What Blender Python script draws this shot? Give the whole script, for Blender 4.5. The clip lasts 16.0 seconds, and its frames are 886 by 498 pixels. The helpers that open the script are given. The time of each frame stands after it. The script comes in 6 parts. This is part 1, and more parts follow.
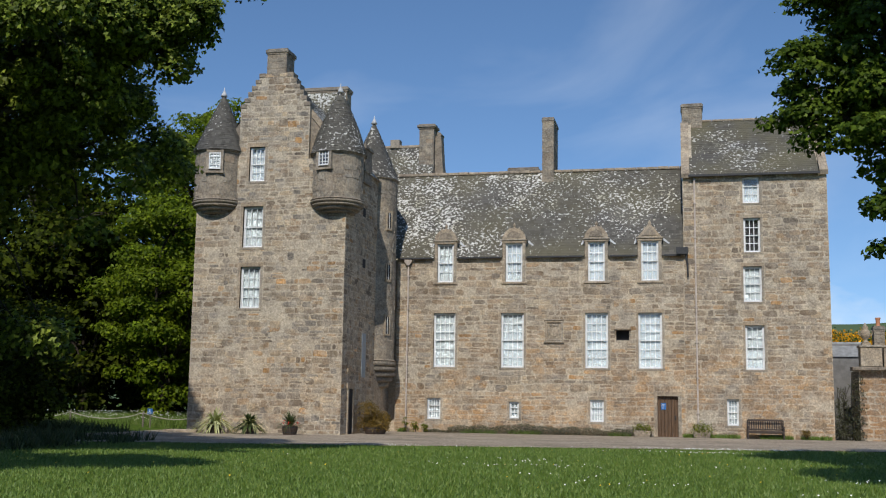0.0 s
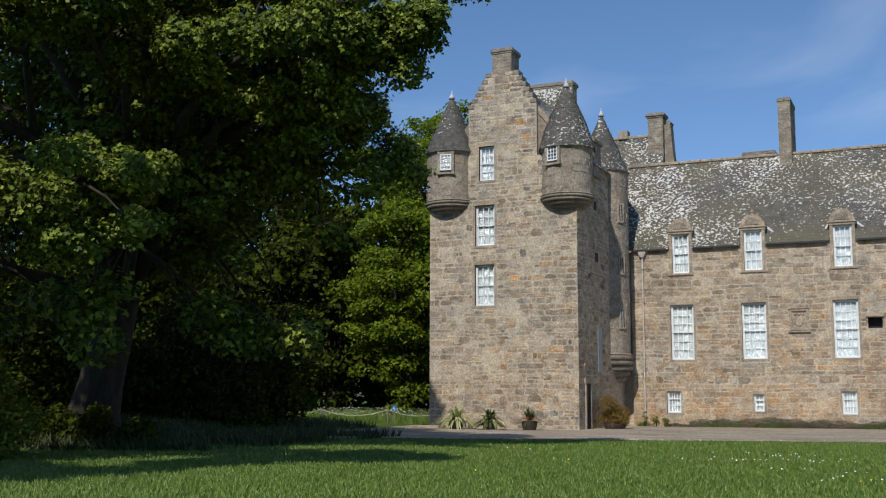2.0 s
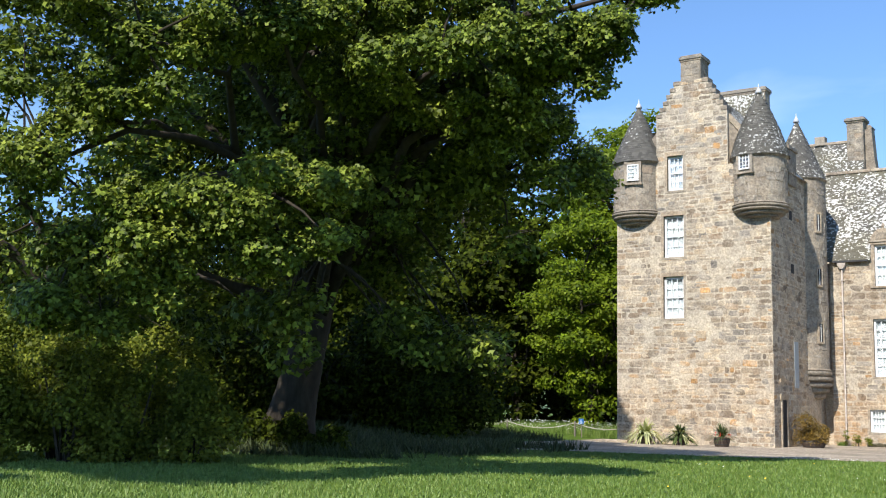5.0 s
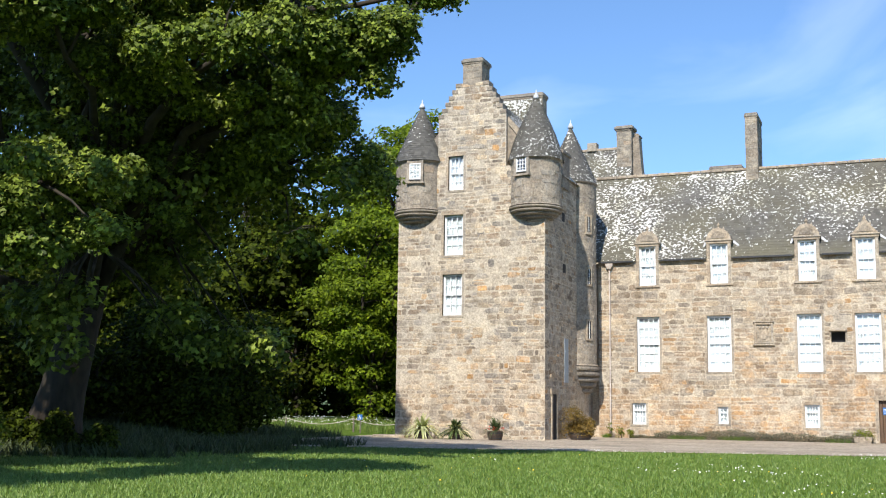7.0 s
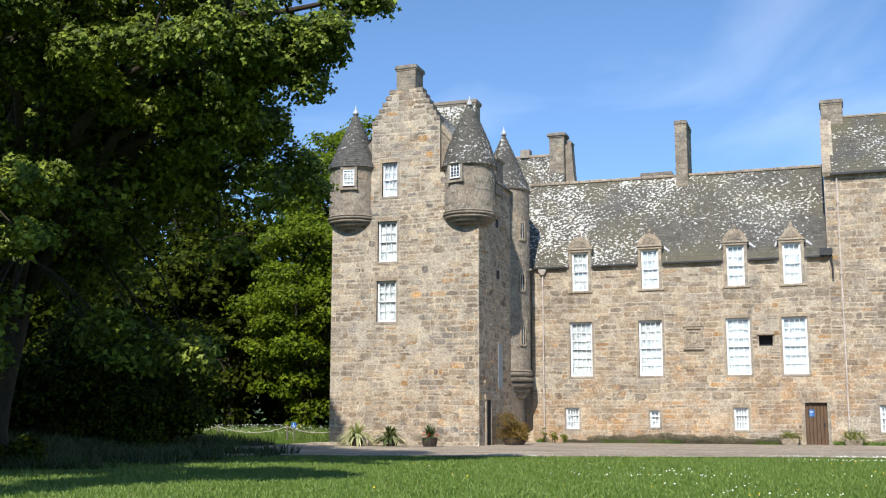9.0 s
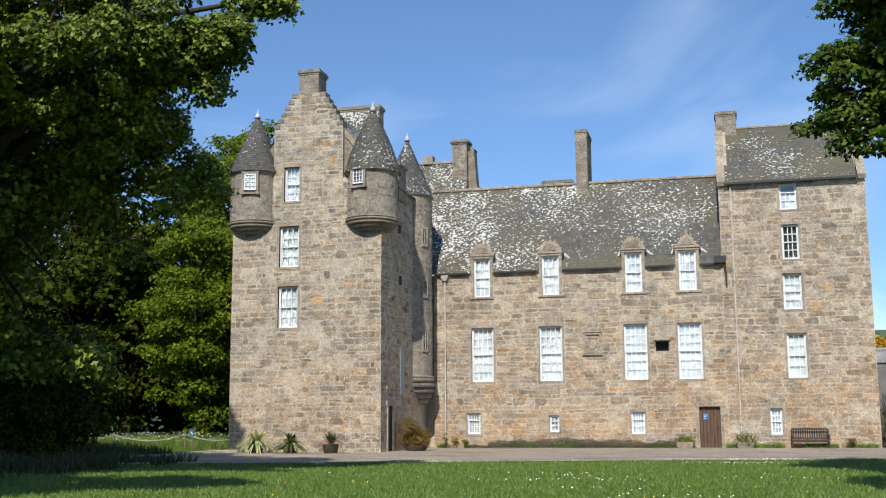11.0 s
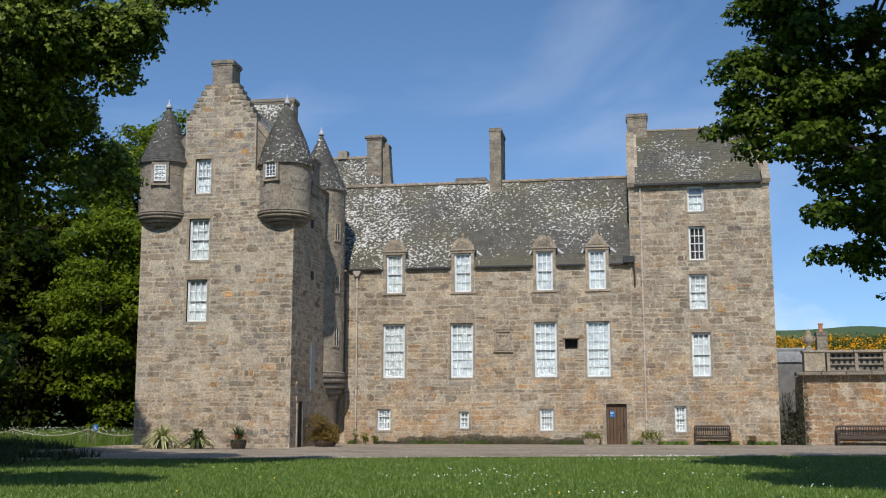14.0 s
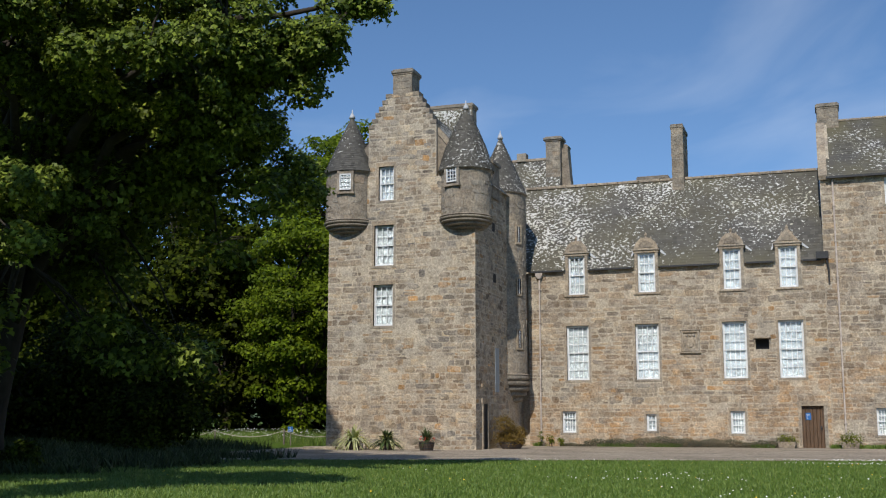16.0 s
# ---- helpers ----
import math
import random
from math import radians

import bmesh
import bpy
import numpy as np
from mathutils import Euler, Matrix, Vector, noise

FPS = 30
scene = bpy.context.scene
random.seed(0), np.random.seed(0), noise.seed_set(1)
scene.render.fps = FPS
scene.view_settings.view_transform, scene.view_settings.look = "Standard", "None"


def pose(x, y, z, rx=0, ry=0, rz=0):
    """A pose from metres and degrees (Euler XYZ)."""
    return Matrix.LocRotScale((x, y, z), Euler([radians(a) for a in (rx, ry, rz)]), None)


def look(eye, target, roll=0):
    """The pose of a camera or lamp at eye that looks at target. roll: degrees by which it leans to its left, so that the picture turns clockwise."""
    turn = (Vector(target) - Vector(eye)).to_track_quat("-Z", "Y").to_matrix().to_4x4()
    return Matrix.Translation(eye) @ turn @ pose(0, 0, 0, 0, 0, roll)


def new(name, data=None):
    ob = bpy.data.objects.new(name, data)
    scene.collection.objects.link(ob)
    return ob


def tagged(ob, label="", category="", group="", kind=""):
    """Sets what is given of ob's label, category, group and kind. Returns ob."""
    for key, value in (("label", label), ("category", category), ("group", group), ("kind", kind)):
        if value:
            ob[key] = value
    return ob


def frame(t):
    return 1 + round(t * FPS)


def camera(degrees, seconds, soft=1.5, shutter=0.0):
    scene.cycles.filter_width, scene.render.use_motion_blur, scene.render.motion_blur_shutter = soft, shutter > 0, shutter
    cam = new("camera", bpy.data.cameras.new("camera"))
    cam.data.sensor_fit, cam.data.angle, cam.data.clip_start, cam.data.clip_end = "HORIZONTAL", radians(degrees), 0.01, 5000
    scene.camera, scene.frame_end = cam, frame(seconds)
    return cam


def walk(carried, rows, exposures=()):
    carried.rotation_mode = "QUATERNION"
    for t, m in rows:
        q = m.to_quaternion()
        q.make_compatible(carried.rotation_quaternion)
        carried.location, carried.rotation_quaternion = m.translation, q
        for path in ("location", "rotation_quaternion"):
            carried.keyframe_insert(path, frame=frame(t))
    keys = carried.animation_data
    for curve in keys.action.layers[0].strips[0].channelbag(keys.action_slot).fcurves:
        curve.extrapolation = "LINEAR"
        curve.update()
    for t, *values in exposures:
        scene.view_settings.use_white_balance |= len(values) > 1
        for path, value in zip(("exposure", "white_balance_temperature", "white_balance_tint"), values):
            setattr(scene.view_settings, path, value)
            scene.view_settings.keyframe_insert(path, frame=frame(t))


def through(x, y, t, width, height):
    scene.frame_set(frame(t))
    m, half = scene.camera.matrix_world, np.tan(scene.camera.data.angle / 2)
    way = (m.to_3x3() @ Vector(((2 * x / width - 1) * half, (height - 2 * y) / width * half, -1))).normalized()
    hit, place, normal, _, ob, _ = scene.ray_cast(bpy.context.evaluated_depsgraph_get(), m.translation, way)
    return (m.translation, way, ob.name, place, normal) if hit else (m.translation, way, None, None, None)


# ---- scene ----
# One turn of the head on the lawn: the eye swings on a half-metre arm round the body.
cam = camera(43.82, 16.0, soft=1.15)
EYE, ARM, FACADE = 1.55, 0.5, 12.4
ROWS = [
    (0, -0.023, 7.996, -0.761),
    (0.5, 2.988, 7.815, -0.359),
    (1, 6.187, 7.733, -0.143),
    (1.5, 9.227, 7.612, 0.237),
    (2, 12.000, 7.662, -0.045),
    (2.5, 14.028, 7.735, -0.415),
    (3, 17.078, 7.758, -0.362),
    (3.2, 18.198, 7.846, -0.347),
    (3.7, 20.791, 7.901, -0.468),
    (4.25, 22.437, 8.038, -0.725),
    (4.8, 22.202, 8.174, -0.982),
    (5.3, 19.823, 8.231, -1.104),
    (5.5, 18.012, 8.347, -0.827),
    (6, 14.815, 8.362, -0.636),
    (6.5, 12.950, 8.205, -0.306),
    (7, 10.350, 8.155, -0.626),
    (7.5, 8.636, 8.169, -0.282),
    (8, 7.585, 8.307, -0.035),
    (8.6, 7.142, 8.392, 0.012),
    (9.2, 6.755, 8.579, 0.068),
    (9.8, 5.965, 8.757, 0.125),
    (10.3, 4.668, 8.819, 0.163),
    (10.5, 3.788, 8.805, 0.387),
    (11, 1.839, 8.786, 0.462),
    (11.5, -0.012, 8.733, 0.209),
    (12, -1.849, 8.772, 0.141),
    (12.5, -2.765, 8.820, 0.084),
    (13, -3.134, 8.800, -0.269),
    (13.5, -3.317, 8.713, 0.038),
    (14, -2.699, 8.564, 0.167),
    (14.5, -0.131, 8.548, 0.522),
    (15, 2.309, 8.668, 0.441),
    (15.5, 4.828, 8.740, 0.336),
    (16, 6.740, 8.704, 0.135),
]


def eye_pose(yaw, pitch, roll):
    a, b = radians(yaw + FACADE), radians(-2.77 + FACADE)
    x, y = ARM * (math.sin(b) - math.sin(a)), ARM * (math.cos(a) - math.cos(b))
    return (pose(x, y, EYE, 0, 0, FACADE) @ pose(0, 0, 0, 0, -0.103, 0) @ pose(0, 0, 0, 0, 0, yaw)
            @ pose(0, 0, 0, pitch) @ pose(0, 0, 0, 0, roll) @ pose(0, 0, 0, 90))


EXPOSURES = [(0, -0.08), (3.0, 0.16), (5.3, 0.98), (8.2, 0.79), (10.3, 0.48), (12.5, 0.25), (14.5, -0.02), (16.0, -0.01)]
walk(cam, [(t, eye_pose(yaw, pitch, roll)) for t, yaw, pitch, roll in ROWS], EXPOSURES)

# ---- daylight: a high sun behind the camera, clear sky with a little thin cloud ----
SUN_ELEVATION, SUN_BEARING = 42.0, -1.5
world = bpy.data.worlds.new("world")
scene.world = world
world.use_nodes = True
wn, wl = world.node_tree.nodes, world.node_tree.links
sky = wn.new("ShaderNodeTexSky")
sky.sky_type = 'NISHITA'
sky.sun_disc = False
sky.sun_elevation = radians(SUN_ELEVATION)
sky.sun_rotation = radians(180.0 + SUN_BEARING)
sky.air_density, sky.dust_density, sky.ozone_density = 0.9, 0.0, 3.5
wcoord = wn.new("ShaderNodeTexCoord")
wlift = wn.new("ShaderNodeMapping")
wlift.inputs["Location"].default_value = (0, 0, 0.078)
wl.new(wcoord.outputs["Generated"], wlift.inputs["Vector"])
wl.new(wlift.outputs[0], sky.inputs["Vector"])
wmap = wn.new("ShaderNodeMapping")
wmap.inputs["Scale"].default_value = (2.2, 2.2, 4.6)
wnoise = wn.new("ShaderNodeTexNoise")
wnoise.inputs["Scale"].default_value, wnoise.inputs["Detail"].default_value = 1.9, 9.0
wnoise.inputs["Distortion"].default_value = 0.6
wramp = wn.new("ShaderNodeMapRange")
wramp.inputs["From Min"].default_value, wramp.inputs["From Max"].default_value = 0.5, 0.85
wramp.inputs["To Min"].default_value, wramp.inputs["To Max"].default_value = 0.0, 0.22
wmix = wn.new("ShaderNodeMix")
wmix.data_type = 'RGBA'
wmix.inputs[7].default_value = (7.5, 8.0, 8.6, 1)
wl.new(wcoord.outputs["Generated"], wmap.inputs["Vector"])
wl.new(wmap.outputs[0], wnoise.inputs["Vector"])
wl.new(wnoise.outputs["Fac"], wramp.inputs["Value"])
wl.new(wramp.outputs[0], wmix.inputs[0])
whue = wn.new("ShaderNodeHueSaturation")
whue.inputs["Saturation"].default_value = 1.08
wl.new(sky.outputs[0], whue.inputs["Color"])
wl.new(whue.outputs[0], wmix.inputs[6])
# low heaped cloud along the horizon
wpile = wn.new("ShaderNodeTexNoise")
wpile.inputs["Scale"].default_value, wpile.inputs["Detail"].default_value = 9.0, 8.0
wflat = wn.new("ShaderNodeMapping")
wflat.inputs["Scale"].default_value = (1.0, 1.0, 1.9)
wl.new(wcoord.outputs["Generated"], wflat.inputs["Vector"])
wl.new(wflat.outputs[0], wpile.inputs["Vector"])
wsep = wn.new("ShaderNodeSeparateXYZ")
wl.new(wcoord.outputs["Generated"], wsep.inputs[0])
wlow = wn.new("ShaderNodeMapRange")
for key, value in (("From Min", 0.06), ("From Max", 0.17), ("To Min", 0.10), ("To Max", -0.25)):
    wlow.inputs[key].default_value = value
wl.new(wsep.outputs["Z"], wlow.inputs["Value"])
wsum = wn.new("ShaderNodeMath")
wl.new(wpile.outputs["Fac"], wsum.inputs[0])
wl.new(wlow.outputs[0], wsum.inputs[1])
wheap = wn.new("ShaderNodeMapRange")
for key, value in (("From Min", 0.52), ("From Max", 0.68), ("To Min", 0.0), ("To Max", 0.42)):
    wheap.inputs[key].default_value = value
wl.new(wsum.outputs[0], wheap.inputs["Value"])
wover = wn.new("ShaderNodeMix")
wover.data_type = 'RGBA'
wover.inputs[7].default_value = (7.0, 7.4, 7.9, 1)
wl.new(wheap.outputs[0], wover.inputs[0])
wl.new(wmix.outputs[2], wover.inputs[6])
wl.new(wover.outputs[2], wn["Background"].inputs["Color"])
wn["Background"].inputs["Strength"].default_value = 0.135
sun = new("sun", bpy.data.lights.new("sun", 'SUN'))
sun.data.energy, sun.data.angle, sun.data.color = 3.6, radians(0.53), (1.0, 0.95, 0.87)
sun.matrix_world = look((0, 0, 60), (math.sin(radians(SUN_BEARING)), math.cos(radians(SUN_BEARING)), 60 - math.tan(radians(SUN_ELEVATION))))

# ---- mesh helpers ----
class Build:
    """Gathers vertices and faces for one mesh."""

    def __init__(self):
        self.v, self.f = [], []

    def add(self, verts, faces):
        n = len(self.v)
        self.v.extend(tuple(p) for p in verts)
        self.f.extend(tuple(i + n for i in q) for q in faces)

    def box(self, x0, x1, y0, y1, z0, z1):
        self.add([(x0, y0, z0), (x1, y0, z0), (x1, y1, z0), (x0, y1, z0), (x0, y0, z1), (x1, y0, z1), (x1, y1, z1), (x0, y1, z1)],
                 [(0, 3, 2, 1), (4, 5, 6, 7), (0, 1, 5, 4), (1, 2, 6, 5), (2, 3, 7, 6), (3, 0, 4, 7)])

    def soft_box(self, x0, x1, y0, y1, z0, z1, b=0.01):
        """A box with chamfered edges round its front (-y) face and top."""
        self.add([(x0, y1, z0), (x1, y1, z0), (x1, y1, z1), (x0, y1, z1), (x0, y0 + b, z0), (x1, y0 + b, z0), (x1, y0 + b, z1), (x0, y0 + b, z1),
                  (x0 + b, y0, z0 + b), (x1 - b, y0, z0 + b), (x1 - b, y0, z1 - b), (x0 + b, y0, z1 - b)],
                 [(0, 1, 2, 3)[::-1], (0, 4, 5, 1)[::-1], (1, 5, 6, 2)[::-1], (2, 6, 7, 3)[::-1], (3, 7, 4, 0)[::-1],
                  (4, 8, 9, 5)[::-1], (5, 9, 10, 6)[::-1], (6, 10, 11, 7)[::-1], (7, 11, 8, 4)[::-1], (8, 11, 10, 9)[::-1]])

    def prism(self, outline, y0, y1):
        """An outline of (x, z) drawn out from y0 to y1."""
        n = len(outline)
        self.add([(x, y0, z) for x, z in outline] + [(x, y1, z) for x, z in outline],
                 [tuple(range(n)), tuple(range(2 * n - 1, n - 1, -1))] + [((i + 1) % n, i, n + i, n + (i + 1) % n) for i in range(n)])

    def prism_x(self, outline, x0, x1):
        """An outline of (y, z) drawn out from x0 to x1."""
        n = len(outline)
        self.add([(x0, y, z) for y, z in outline] + [(x1, y, z) for y, z in outline],
                 [tuple(range(n - 1, -1, -1)), tuple(range(n, 2 * n))] + [(i, (i + 1) % n, n + (i + 1) % n, n + i) for i in range(n)])

    def lathe(self, cx, cy, profile, n=40, cap=True):
        m = len(profile)
        verts = [(cx + r * math.cos(2 * math.pi * i / n), cy + r * math.sin(2 * math.pi * i / n), z) for i in range(n) for r, z in profile]
        faces = [(i * m + j, (i + 1) % n * m + j, (i + 1) % n * m + j + 1, i * m + j + 1) for i in range(n) for j in range(m - 1)]
        if cap:
            faces += [tuple(i * m for i in range(n))[::-1], tuple(i * m + m - 1 for i in range(n))]
        self.add(verts, faces)

    def tube(self, points, radii, n=8):
        pts = [Vector(p) for p in points]
        base = len(self.v)
        side = Vector((0.31, 0.87, 0.38))
        for i, p in enumerate(pts):
            d = (pts[min(i + 1, len(pts) - 1)] - pts[max(i - 1, 0)]).normalized()
            u = (side - d * side.dot(d)).normalized()
            w = d.cross(u)
            r = radii[i] if hasattr(radii, "__len__") else radii
            self.v.extend(tuple(p + (u * math.cos(2 * math.pi * k / n) + w * math.sin(2 * math.pi * k / n)) * r) for k in range(n))
        for i in range(len(pts) - 1):
            for k in range(n):
                a, b = base + i * n + k, base + i * n + (k + 1) % n
                self.f.append((a, b, b + n, a + n))
        self.f.append(tuple(base + k for k in range(n))[::-1])
        self.f.append(tuple(base + (len(pts) - 1) * n + k for k in range(n)))

    def mesh(self, name, material, smooth=False):
        me = bpy.data.meshes.new(name)
        me.from_pydata(self.v, [], self.f)
        me.materials.append(material)
        if smooth:
            me.polygons.foreach_set("use_smooth", [True] * len(me.polygons))
        me.update()
        return me


def part(name, build, material, parent=None, label="", smooth=False, kind=""):
    ob = new(name, build.mesh(name, material, smooth))
    if parent:
        ob.parent = parent
    return tagged(ob, label, kind=kind)


def thing(name, label, category, group="", kind="", at=(0, 0, 0)):
    ob = new(name)
    ob.empty_display_size = 0.1
    ob.location = at
    return tagged(ob, label, category, group, kind)


# ---- materials ----
def material(name):
    m = bpy.data.materials.new(name)
    m.use_nodes = True
    return m, m.node_tree.nodes, m.node_tree.links, m.node_tree.nodes["Principled BSDF"]


def noise_node(n, l, scale, detail=4.0, stretch=(1, 1, 1), rough=0.55):
    geo, mp, tx = n.new("ShaderNodeNewGeometry"), n.new("ShaderNodeMapping"), n.new("ShaderNodeTexNoise")
    mp.inputs["Scale"].default_value = stretch
    tx.inputs["Scale"].default_value, tx.inputs["Detail"].default_value, tx.inputs["Roughness"].default_value = scale, detail, rough
    l.new(geo.outputs["Position"], mp.inputs["Vector"])
    l.new(mp.outputs[0], tx.inputs["Vector"])
    return tx.outputs["Fac"]


def ramp_node(n, l, source, stops, constant=False):
    r = n.new("ShaderNodeValToRGB")
    r.color_ramp.interpolation = 'CONSTANT' if constant else 'LINEAR'
    while len(r.color_ramp.elements) < len(stops):
        r.color_ramp.elements.new(0.5)
    for e, (p, c) in zip(r.color_ramp.elements, stops):
        e.position, e.color = p, (*c, 1)
    l.new(source, r.inputs["Fac"])
    return r.outputs["Color"]


def range_node(n, l, source, a, b, c, d):
    r = n.new("ShaderNodeMapRange")
    for key, value in zip(("From Min", "From Max", "To Min", "To Max"), (a, b, c, d)):
        r.inputs[key].default_value = value
    l.new(source, r.inputs["Value"])
    return r.outputs[0]


def mix_node(n, l, fac, a, b, blend='MIX'):
    m = n.new("ShaderNodeMix")
    m.data_type, m.blend_type = 'RGBA', blend
    for socket, value in ((m.inputs[0], fac), (m.inputs[6], a), (m.inputs[7], b)):
        if isinstance(value, (int, float)):
            socket.default_value = value
        elif isinstance(value, tuple):
            socket.default_value = (*value, 1)
        else:
            l.new(value, socket)
    return m.outputs[2]


def math_node(n, l, op, a, b=0.0):
    m = n.new("ShaderNodeMath")
    m.operation = op
    for socket, value in zip(m.inputs, (a, b)):
        if isinstance(value, (int, float)):
            socket.default_value = value
        else:
            l.new(value, socket)
    return m.outputs[0]


def bump_node(n, l, bsdf, height, strength=0.4, distance=0.02):
    b = n.new("ShaderNodeBump")
    b.inputs["Strength"].default_value, b.inputs["Distance"].default_value = strength, distance
    l.new(height, b.inputs["Height"])
    l.new(b.outputs[0], bsdf.inputs["Normal"])


def simple(name, colour, rough=0.6, metal=0.0, vary=0.25, scale=6.0, bump=0.0, stretch=(1, 1, 1)):
    m, n, l, b = material(name)
    f = noise_node(n, l, scale, 5.0, stretch)
    lo, hi = tuple(c * (1 - vary) for c in colour), tuple(min(1.0, c * (1 + vary)) for c in colour)
    l.new(ramp_node(n, l, f, [(0.3, lo), (0.7, hi)]), b.inputs["Base Color"])
    b.inputs["Roughness"].default_value, b.inputs["Metallic"].default_value = rough, metal
    if bump:
        bump_node(n, l, b, f, bump, 0.02)
    return m


STONE_STOPS = [(0.0, (0.270, 0.222, 0.172)), (0.14, (0.360, 0.305, 0.235)), (0.30, (0.305, 0.265, 0.218)), (0.42, (0.405, 0.330, 0.240)),
               (0.55, (0.310, 0.240, 0.175)), (0.66, (0.285, 0.262, 0.232)), (0.76, (0.430, 0.368, 0.285)), (0.87, (0.365, 0.262, 0.168)),
               (0.94, (0.215, 0.182, 0.150)), (0.978, (0.450, 0.265, 0.120))]


def stone_material(name, island, warm=0.0, grey=0.0, mortar=False, tone=(0.290, 0.262, 0.226), lime=0.56):
    """Rubble sandstone or its mortar. Each stone takes its own tint; stains and lime smears run over stones and joints alike."""
    m, n, l, b = material(name)
    if mortar:
        rnd = noise_node(n, l, 6.0, 3.0)
        colour = ramp_node(n, l, rnd, [(0.3, (0.370, 0.322, 0.256)), (0.7, (0.520, 0.462, 0.374))])
        rnd2 = rnd
    else:
        rnd = n.new("ShaderNodeNewGeometry").outputs["Random Per Island"] if island else n.new("ShaderNodeObjectInfo").outputs["Random"]
        colour = ramp_node(n, l, rnd, STONE_STOPS, True)
        rnd2 = math_node(n, l, 'FRACT', math_node(n, l, 'MULTIPLY', rnd, 37.7))
        colour = mix_node(n, l, 1.0, colour, ramp_node(n, l, rnd2, [(0, (0.60, 0.60, 0.61)), (1, (1.22, 1.21, 1.18))]), 'MULTIPLY')
    big = noise_node(n, l, 0.33, 3.0, (1, 1, 1.5))
    if warm:
        low = n.new("ShaderNodeSeparateXYZ")
        l.new(n.new("ShaderNodeNewGeometry").outputs["Position"], low.inputs[0])
        rust = math_node(n, l, 'MULTIPLY', range_node(n, l, big, 0.38, 0.54, 0, 1), range_node(n, l, low.outputs["Z"], 2.4, 5.5, warm, warm * 0.22))
        rust = math_node(n, l, 'MULTIPLY', rust, range_node(n, l, rnd2, 0, 1, 0.25, 1.0))
        colour = mix_node(n, l, rust, colour, (0.47, 0.275, 0.125))
    if grey:
        colour = mix_node(n, l, grey, colour, tone)
    smear = noise_node(n, l, 1.7, 8.0, (1, 1, 1.25), 0.68)
    colour = mix_node(n, l, range_node(n, l, smear, 0.45, 0.60, 0.0, lime), colour, (0.480, 0.425, 0.348))
    streak = noise_node(n, l, 0.8, 6.0, (1.3, 1.3, 0.4), 0.65)
    colour = mix_node(n, l, range_node(n, l, streak, 0.50, 0.74, 0.0, 0.5), colour, (0.225, 0.200, 0.170))
    patch = noise_node(n, l, 0.75, 4.0, (1, 1, 1.2), 0.6)
    colour = mix_node(n, l, 1.0, colour, ramp_node(n, l, patch, [(0.32, (0.88, 0.885, 0.90)), (0.5, (1.01, 1.005, 1.0)), (0.68, (1.15, 1.13, 1.09))]), 'MULTIPLY')
    blot = noise_node(n, l, 2.3, 6.0, (1, 1, 1.1), 0.7)
    colour = mix_node(n, l, 1.0, colour, ramp_node(n, l, blot, [(0.3, (0.70, 0.69, 0.68)), (0.5, (1.0, 1.0, 1.0)), (0.72, (1.20, 1.18, 1.13))]), 'MULTIPLY')
    grain = noise_node(n, l, 10.0, 8.0, (1, 1, 1), 0.75)
    colour = mix_node(n, l, 1.0, colour, ramp_node(n, l, grain, [(0.3, (0.46, 0.46, 0.46)), (0.7, (1.50, 1.48, 1.43))]), 'MULTIPLY')
    l.new(colour, b.inputs["Base Color"])
    b.inputs["Roughness"].default_value = 0.92
    b.inputs["Specular IOR Level"].default_value = 0.2
    bump_node(n, l, b, grain, 0.8, 0.04)
    return m


def slate_material(name, spread, moss, base=0.60):
    """Old slates with white lichen that lies thicker towards low x by spread, and brown moss."""
    m, n, l, b = material(name)
    rnd = n.new("ShaderNodeNewGeometry").outputs["Random Per Island"]
    colour = ramp_node(n, l, rnd, [(0, (0.048, 0.046, 0.043)), (0.35, (0.076, 0.072, 0.066)), (0.7, (0.108, 0.102, 0.092)), (1, (0.064, 0.061, 0.058))])
    brown = noise_node(n, l, 0.35, 4.0)
    colour = mix_node(n, l, range_node(n, l, brown, 0.38, 0.64, 0.12, moss), colour, (0.118, 0.104, 0.060))
    sep = n.new("ShaderNodeSeparateXYZ")
    l.new(n.new("ShaderNodeNewGeometry").outputs["Position"], sep.inputs[0])
    x = range_node(n, l, sep.outputs["X"], -15.5, 1.0, -spread, spread * 0.8)
    drift = noise_node(n, l, 0.3, 3.0, (1, 1, 1))
    level = math_node(n, l, 'ADD', math_node(n, l, 'ADD', x, base), range_node(n, l, drift, 0.3, 0.7, 0.085, -0.095))
    if spread:
        level = math_node(n, l, 'ADD', level, range_node(n, l, sep.outputs["Z"], 9.6, 14.0, 0.04, -0.035))
    spots = noise_node(n, l, 7.6, 3.0, (0.9, 1.15, 1.15), 0.6)
    rnd2 = math_node(n, l, 'FRACT', math_node(n, l, 'MULTIPLY', rnd, 53.1))
    spots = math_node(n, l, 'ADD', spots, range_node(n, l, rnd2, 0, 1, -0.018, 0.018))
    lichen = range_node(n, l, math_node(n, l, 'SUBTRACT', spots, level), 0.0, 0.03, 0.0, 0.95)
    tint = noise_node(n, l, 1.1, 2.0)
    pale = mix_node(n, l, range_node(n, l, tint, 0.52, 0.66, 0, 0.8), (0.66, 0.65, 0.61), (0.48, 0.45, 0.34))
    colour = mix_node(n, l, lichen, colour, pale)
    l.new(colour, b.inputs["Base Color"])
    b.inputs["Roughness"].default_value = 0.75
    grain = noise_node(n, l, 14.0, 5.0)
    bump_node(n, l, b, grain, 0.5, 0.02)
    return m


